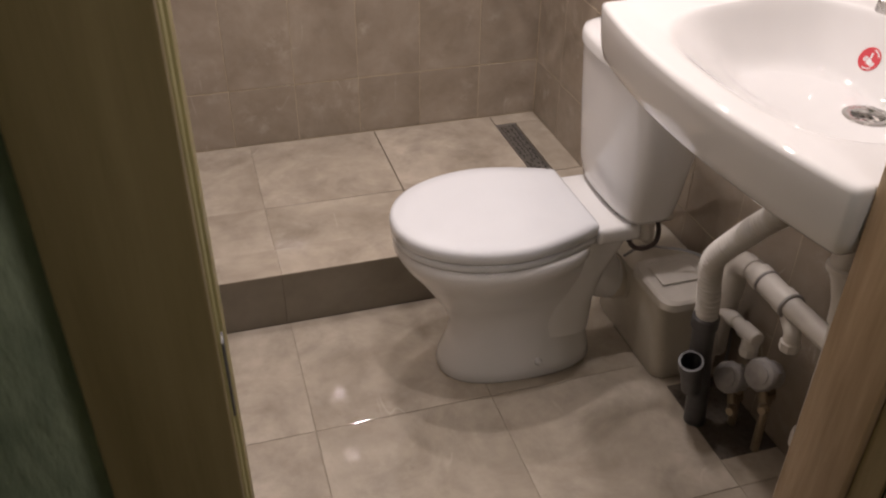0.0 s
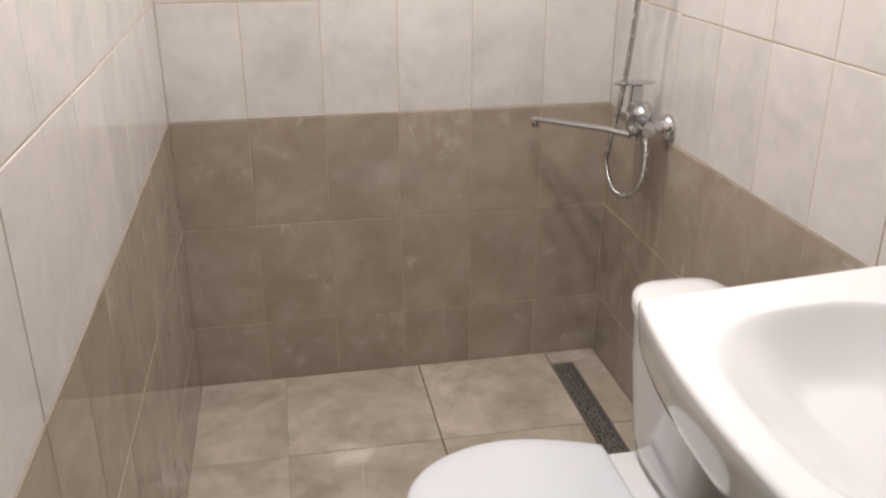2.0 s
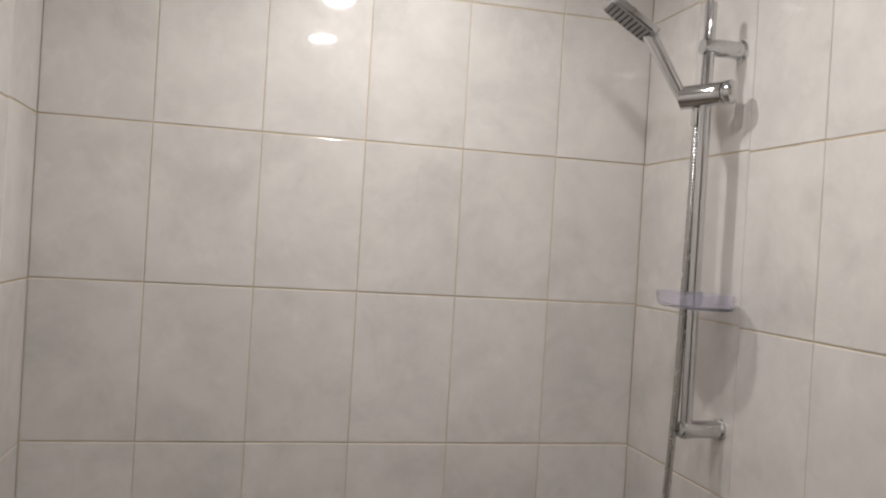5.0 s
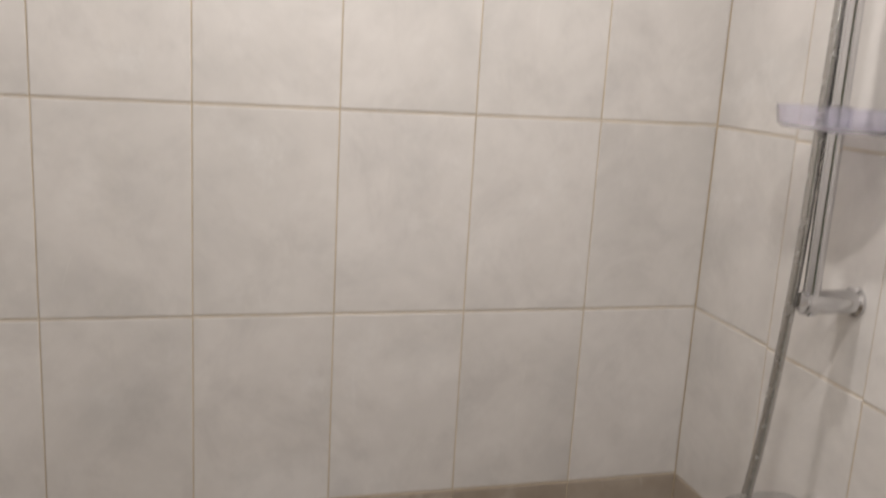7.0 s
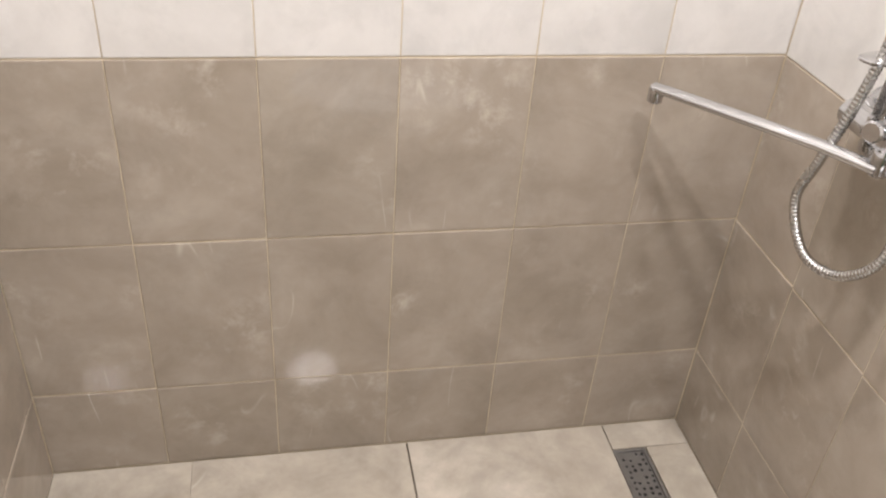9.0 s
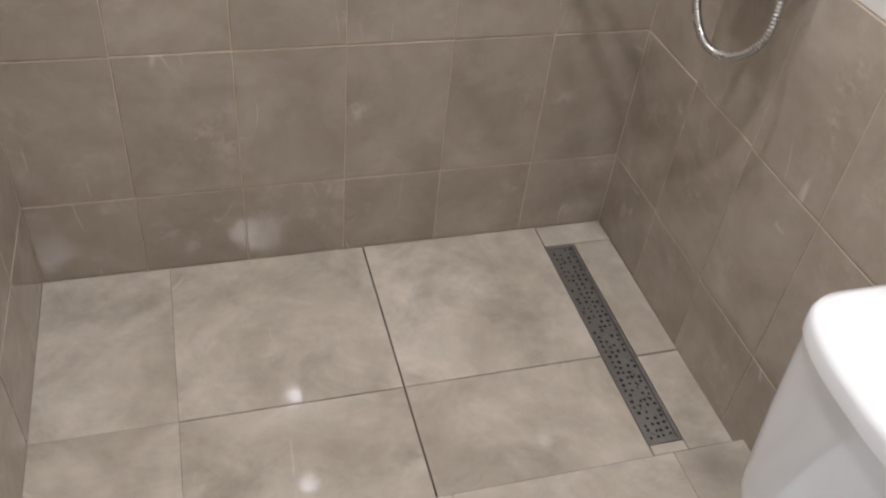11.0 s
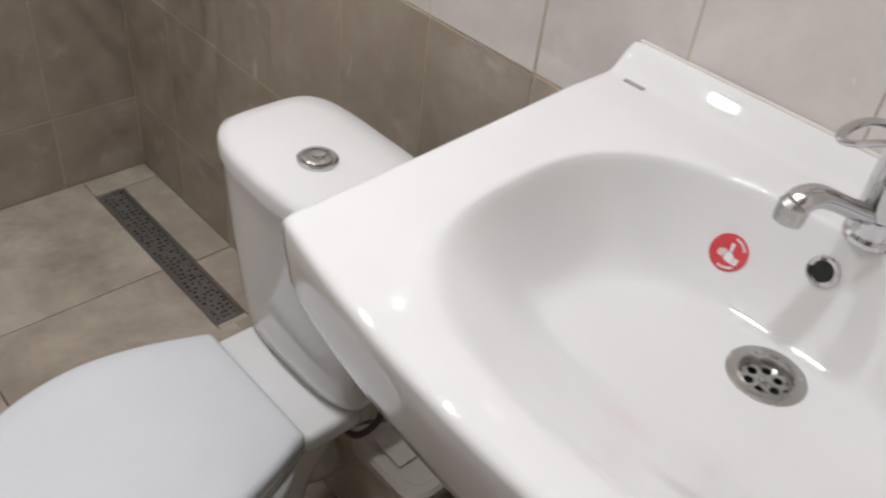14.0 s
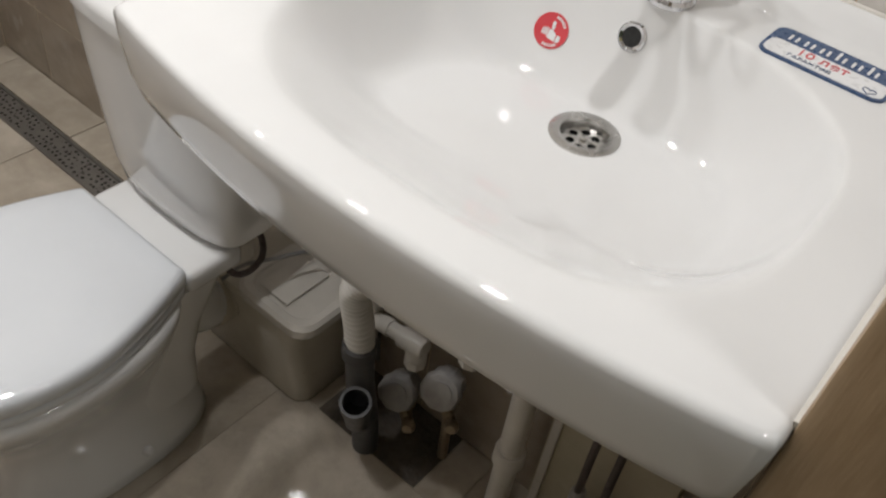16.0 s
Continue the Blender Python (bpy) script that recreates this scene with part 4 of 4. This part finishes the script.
def label_sticker():
    cx, cy, w, h = 1.137, -1.790, 0.114, 0.057
    z = float(rim_z(np.array(cx), 0)) + 0.0022
    t = thing("label_sticker", "white and navy guarantee sticker on the basin ledge", "sticker", (cx, cy, z))
    tip = -math.degrees(math.atan2(float(rim_z(np.array(cx + 0.02), 0) - rim_z(np.array(cx - 0.02), 0)), 0.04))
    t.matrix_basis = pose(cx, cy, z, 0, tip, -90)

    def plate(x0, x1, y0, y1, r, z0, z1):
        rings = []
        for zz in (z0, z1):
            o = []
            for px, py, a0 in ((x1 - r, y1 - r, 0), (x0 + r, y1 - r, 90), (x0 + r, y0 + r, 180), (x1 - r, y0 + r, 270)):
                for k in range(6):
                    a = radians(a0 + k * 18)
                    o.append((px + r * math.cos(a), py + r * math.sin(a), zz))
            rings.append(o)
        return loft(rings)

    def here(name, bm, material, label=""):
        o = new(name, mesh_of(name, bm, material, False))
        o.parent = t
        return tagged(o, label) if label else o
    a, b = w / 2, h / 2
    here("border", plate(-a, a, -b, b, 0.011, -0.003, 0.0), STICKER_BLUE, "navy border")
    here("paper", plate(-a + 0.003, a - 0.003, -b + 0.003, b - 0.0265, 0.008, -0.0005, 0.0004), STICKER_WHITE, "white paper face")
    # maker's name as plain bars
    for k in range(6):
        for off in (0.0, 0.0062):
            left = -0.0425 + k * 0.0146 + off
            tall = 0.0165 if (k == 3 and off == 0) or (k == 5 and off == 0) else 0.0105
            here("letter_bar", plate(left, left + 0.0024, 0.0075, 0.0075 + tall, 0.001, -0.0005, 0.0006), STICKER_WHITE)
    for words, size, y, x, m in (("10 лет", 0.0165, -0.0065, -0.004, STICKER_RED), ("ГАРАНТИЯ", 0.0075, -0.0188, -0.012, STICKER_BLUE)):
        me = text_mesh(words, size)
        me.materials.clear()
        me.materials.append(m)
        o = new("lettering", me)
        o.parent = t
        o.location = (x, y, 0.0007)
    # small heart outline
    pts = []
    for k in range(29):
        u = 2 * math.pi * k / 28
        pts.append((0.042 + 0.00036 * 16 * math.sin(u) ** 3, -0.019 + 0.00036 * (13 * math.cos(u) - 5 * math.cos(2 * u) - 2 * math.cos(3 * u) - math.cos(4 * u)), 0.0006))
    here("heart_mark", tube(pts, 0.0005, 6), STICKER_BLUE)


label_sticker()


# ---- basin tap ----
def basin_tap():
    x, y = 1.127, -1.638
    z = float(rim_z(np.array(x), 0)) - 0.001
    t = thing("basin_tap", "chrome single-lever basin tap with a loop handle", "tap", (x, y, z))
    u, v = Vector((-0.93, 0.37, 0)), Vector((0.37, 0.93, 0))

    def at(f, s, h):
        return Vector((x, y, z)) + u * f + v * s + Vector((0, 0, h))
    part("base_ring", lathe([(0.0235, 0), (0.0235, 0.004), (0.021, 0.007)], (x, y, z), seg=32), CHROME, t)
    body = part("body", lathe([(0.0205, 0.005), (0.0203, 0.024), (0.0196, 0.0255), (0.0200, 0.027), (0.0196, 0.058), (0.0190, 0.060), (0.0196, 0.062), (0.0192, 0.086), (0.014, 0.092)], (x, y, z), (-0.03, 0.01, 1), 32), CHROME, t)
    part("spout", tube(smooth_path([at(0.006, 0, 0.022), at(0.035, 0, 0.034), at(0.060, 0, 0.046), at(0.080, 0, 0.054), at(0.094, 0, 0.054), at(0.101, 0, 0.049)]),
                       lambda f, d: 0.0118 - 0.0022 * math.sin(math.pi * f) + 0.001 * f, 18, flat=0.85), CHROME, t)
    part("aerator", lathe([(0.0095, 0.020), (0.0125, 0.016), (0.0125, 0.004), (0.0115, 0.0), (0.008, 0.0)], at(0.103, 0, 0.034), (0.12, -0.05, 1), 24), STEEL, t)
    part("red_dot", lathe([(0.0048, 0.0), (0.0044, 0.002)], at(0.0165, -0.0115, 0.074), (u - v * 0.7), 16), STICKER_RED, body, "red hot-water dot")
    lever = part("lever", loft([[at(-0.008 + r * math.cos(a) * (1.12 if math.cos(a) > 0 else 1), r * math.sin(a), h + 0.16 * r * math.cos(a)) for a in [2 * math.pi * k / 28 for k in range(28)]]
                                for r, h in ((0.019, 0.080), (0.0225, 0.084), (0.0225, 0.095), (0.0195, 0.102), (0.011, 0.107), (0.003, 0.108))]), CHROME, t, "chrome loop lever")
    pts = []
    for k in range(33):
        a = 2 * math.pi * k / 32
        c = math.cos(a)
        f = (1 - c) / 2
        pts.append(at(0.004 + 0.078 * f, 0.0165 * math.sin(a) * (1.0 - 0.15 * f), 0.099 + 0.012 * math.sin(f * 2.2) - 0.004 * f))
    part("loop", tube(pts, 0.0042, 10, flat=0.7), CHROME, lever)


basin_tap()


# ---- shower mixer, rail, handset ----
def shower_mixer():
    z = 0.948
    t = thing("shower_mixer", "chrome bath mixer with a long swivel spout", "mixer tap", (W, -0.318, z))
    for y in (-0.254, -0.394):
        cup = part("wall_cup", lathe([(0.033, 0.0), (0.033, 0.006), (0.029, 0.016), (0.020, 0.024), (0.017, 0.026)], (W, y, z), (-1, 0, 0), 28), CHROME, t)
        part("union_nut", lathe([(0.016, 0.022), (0.0175, 0.024), (0.0175, 0.042), (0.014, 0.045)], (W, y, z), (-1, 0, 0), 8), CHROME, cup)
    body = part("body", tube([(1.157, -0.256, z), (1.157, -0.30, z), (1.157, -0.408, z)], 0.0185, 24), CHROME, t)
    part("block", box(1.128, 1.176, -0.372, -0.318, z - 0.024, z + 0.034, 0.010, 3), CHROME, body)
    part("cartridge_dome", lathe([(0.021, -0.012), (0.022, 0.0), (0.0215, 0.010), (0.017, 0.018), (0.009, 0.022), (0.002, 0.023)], (1.150, -0.372, z + 0.030), (-0.35, -0.55, 0.75), 28), CHROME, body)
    part("diverter_knob", lathe([(0.009, 0.0), (0.009, 0.012), (0.0135, 0.014), (0.0135, 0.026), (0.011, 0.029)], (1.132, -0.350, z + 0.022), (-0.85, -0.45, 0.1), 20), CHROME, t)
    lever = part("lever_stem", loft([[(1.145 + sx * (0.015 - 0.002 * f), -0.337 + sy * 0.011, z + 0.028 + f * 0.066) for sx, sy in ((-1, -1), (1, -1), (1, 1), (-1, 1))] for f in (0.0, 0.5, 1.0)]), CHROME, t)
    bm = bmesh.new()
    rings = []
    for grow, h in ((-0.003, 0.0), (0.0, 0.0015), (0.0, 0.004), (-0.003, 0.0055)):
        ring = []
        for k in range(40):
            a = 2 * math.pi * k / 40
            c, sn = math.cos(a), math.sin(a)
            ring.append((1.146 + (0.054 + grow) * math.copysign(abs(c) ** 0.85, c), -0.322 + (0.023 + grow) * math.copysign(abs(sn) ** 0.85, sn), z + 0.0945 + h))
        rings.append(ring)
    part("lever", loft(rings, bm=bm), CHROME, lever, "flat chrome lever plate")
    part("spout_joint", lathe([(0.013, 0.010), (0.0150, 0.004), (0.0150, -0.018), (0.012, -0.022)], (1.134, -0.366, z - 0.008), seg=20), CHROME, t)
    spout = part("spout", tube([(1.128, -0.372, 0.928), (1.09, -0.302, 0.926), (1.03, -0.19, 0.915), (0.985, -0.108, 0.907), (0.968, -0.078, 0.904)], 0.0108, 16, flat=0.72), CHROME, t, "long flat chrome spout")
    part("spout_tip", lathe([(0.010, 0.004), (0.0115, 0.0), (0.0115, -0.018), (0.0095, -0.020)], (0.970, -0.082, 0.903), seg=20), CHROME, spout)
    part("hose_outlet", lathe([(0.0115, 0.0), (0.0115, -0.020), (0.009, -0.024)], (1.152, -0.396, z - 0.010), seg=16), CHROME, t)


shower_mixer()


def shower_rail():
    rx, ry = 1.148, -0.356
    t = thing("shower_rail", "chrome wall rail with sliding shower holder", "shower rail", (W, ry, 1.33))
    part("bar", tube([(rx, ry, 1.318), (rx, ry, 2.075)], 0.0105, 20), CHROME, t)
    part("bar_cap", lathe([(0.0108, -0.006), (0.0108, 0.0), (0.006, 0.004)], (rx, ry, 2.077), seg=20), CHROME, t)
    for z in (1.333, 2.0):
        part("bracket", lathe([(0.019, 0.0), (0.019, 0.004), (0.0155, 0.007), (0.0150, 0.075), (0.013, 0.080)], (W, ry, z), (-1, 0, 0), 24), CHROME, t)
    s = part("slider", tube([(rx + 0.020, ry - 0.030, 1.918), (rx + 0.010, ry - 0.01, 1.917), (rx - 0.032, ry + 0.029, 1.912)], 0.0205, 24), CHROME, t, "chrome sliding holder")
    part("slider_knob", lathe([(0.019, 0.0), (0.021, 0.004), (0.021, 0.014), (0.018, 0.018)], (rx + 0.018, ry - 0.030, 1.918), (0.6, -0.8, 0.03), 24), CHROME, s)
    h = thing("hand_shower", "chrome hand shower with a square spray head", "hand shower", (rx - 0.045, ry + 0.035, 1.90))
    a, b = Vector((rx - 0.024, ry + 0.022, 1.898)), Vector((1.056, -0.312, 2.022))
    d = (b - a).normalized()
    part("handle", tube([a, a + (b - a) * 0.5, b], lambda f, l: 0.0125 + 0.004 * f, 16, flat=0.8), CHROME, h)
    d = Vector((-0.82, 0.12, 0.56)).normalized()
    side = d.cross(Vector((0, 0, 1))).normalized()
    face = (Vector((-0.45, -0.40, -0.80)) - d * Vector((-0.45, -0.40, -0.80)).dot(d)).normalized()
    head = b + d * 0.043

    def plate(hw, hl, o0, o1, r=0.008):
        rings = []
        for o, g in ((o0, -0.003), (o0 + 0.002, 0), (o1 - 0.002, 0), (o1, -0.002)):
            rr = []
            for px, py, a0 in ((hw - r, hl - r, 0), (-hw + r, hl - r, 90), (-hw + r, -hl + r, 180), (hw - r, -hl + r, 270)):
                for k in range(4):
                    an = radians(a0 + k * 30)
                    rr.append(head + side * (px + (r + g) * math.cos(an)) + d * (py + (r + g) * math.sin(an)) + face * o)
            rings.append(rr)
        return loft(rings)
    hd = part("spray_head", plate(0.036, 0.052, -0.010, 0.008), CHROME, h)
    part("spray_plate", plate(0.031, 0.046, 0.0085, 0.0105), METER_GREY, hd, "grey nozzle plate")
    bm = bmesh.new()
    for i in range(6):
        for j in range(9):
            lathe([(0.0022, 0.010), (0.0018, 0.0125)], head + side * (i - 2.5) * 0.0095 + d * (j - 4) * 0.0095, face, 6, bm)
    tagged(part("nozzle", bm, PIPE_GREY, hd), kind="stuff")
    # soap dish clipped to the rail
    dish = thing("soap_dish", "clear lilac plastic soap dish on the rail", "soap dish", (1.150, ry, 1.545))

    def oval(sx, sy, z):
        return [Vector((1.150 + sx * math.copysign(abs(math.cos(u)) ** 0.8, math.cos(u)), ry + sy * math.copysign(abs(math.sin(u)) ** 0.8, math.sin(u)), z)) for u in [2 * math.pi * k / 40 for k in range(40)]]
    part("tray", loft([oval(0.044, 0.080, 1.545), oval(0.049, 0.086, 1.549), oval(0.052, 0.090, 1.572), oval(0.0495, 0.0875, 1.572), oval(0.0465, 0.0835, 1.551), oval(0.042, 0.078, 1.549)]), SOAP_PLASTIC, dish)
    part("clip", lathe([(0.0115, -0.014), (0.0165, -0.012), (0.0165, 0.016), (0.0115, 0.018)], (rx, ry, 1.556), seg=20, caps=False), SOAP_PLASTIC, dish)
    # metal hose
    hs = thing("shower_hose", "ribbed metal shower hose hanging in a loop", "shower hose", (1.1, -0.35, 0.77))
    path = smooth_path([(1.142, -0.342, 1.882), (1.141, -0.342, 1.80), (1.138, -0.342, 1.60), (1.133, -0.342, 1.36), (1.127, -0.330, 1.15), (1.114, -0.318, 1.00), (1.104, -0.298, 0.90), (1.104, -0.279, 0.830),
                        (1.116, -0.314, 0.768), (1.130, -0.372, 0.771), (1.143, -0.416, 0.820), (1.151, -0.412, 0.885), (1.152, -0.398, 0.925)], 130)
    part("hose", tube(path, lambda f, l: 0.0068 + 0.00042 * math.sin(l * 2 * math.pi / 0.0058), 10), STEEL, hs, angle=80)
    part("hose_nut", lathe([(0.0085, 0.0), (0.0105, 0.01), (0.0105, 0.032), (0.0085, 0.04)], (1.152, -0.3975, 0.905), seg=8), CHROME, hs)
    part("hose_nut", lathe([(0.0085, 0.0), (0.0105, 0.006), (0.0095, 0.04)], (1.142, -0.342, 1.862), seg=12), CHROME, hs)


shower_rail()
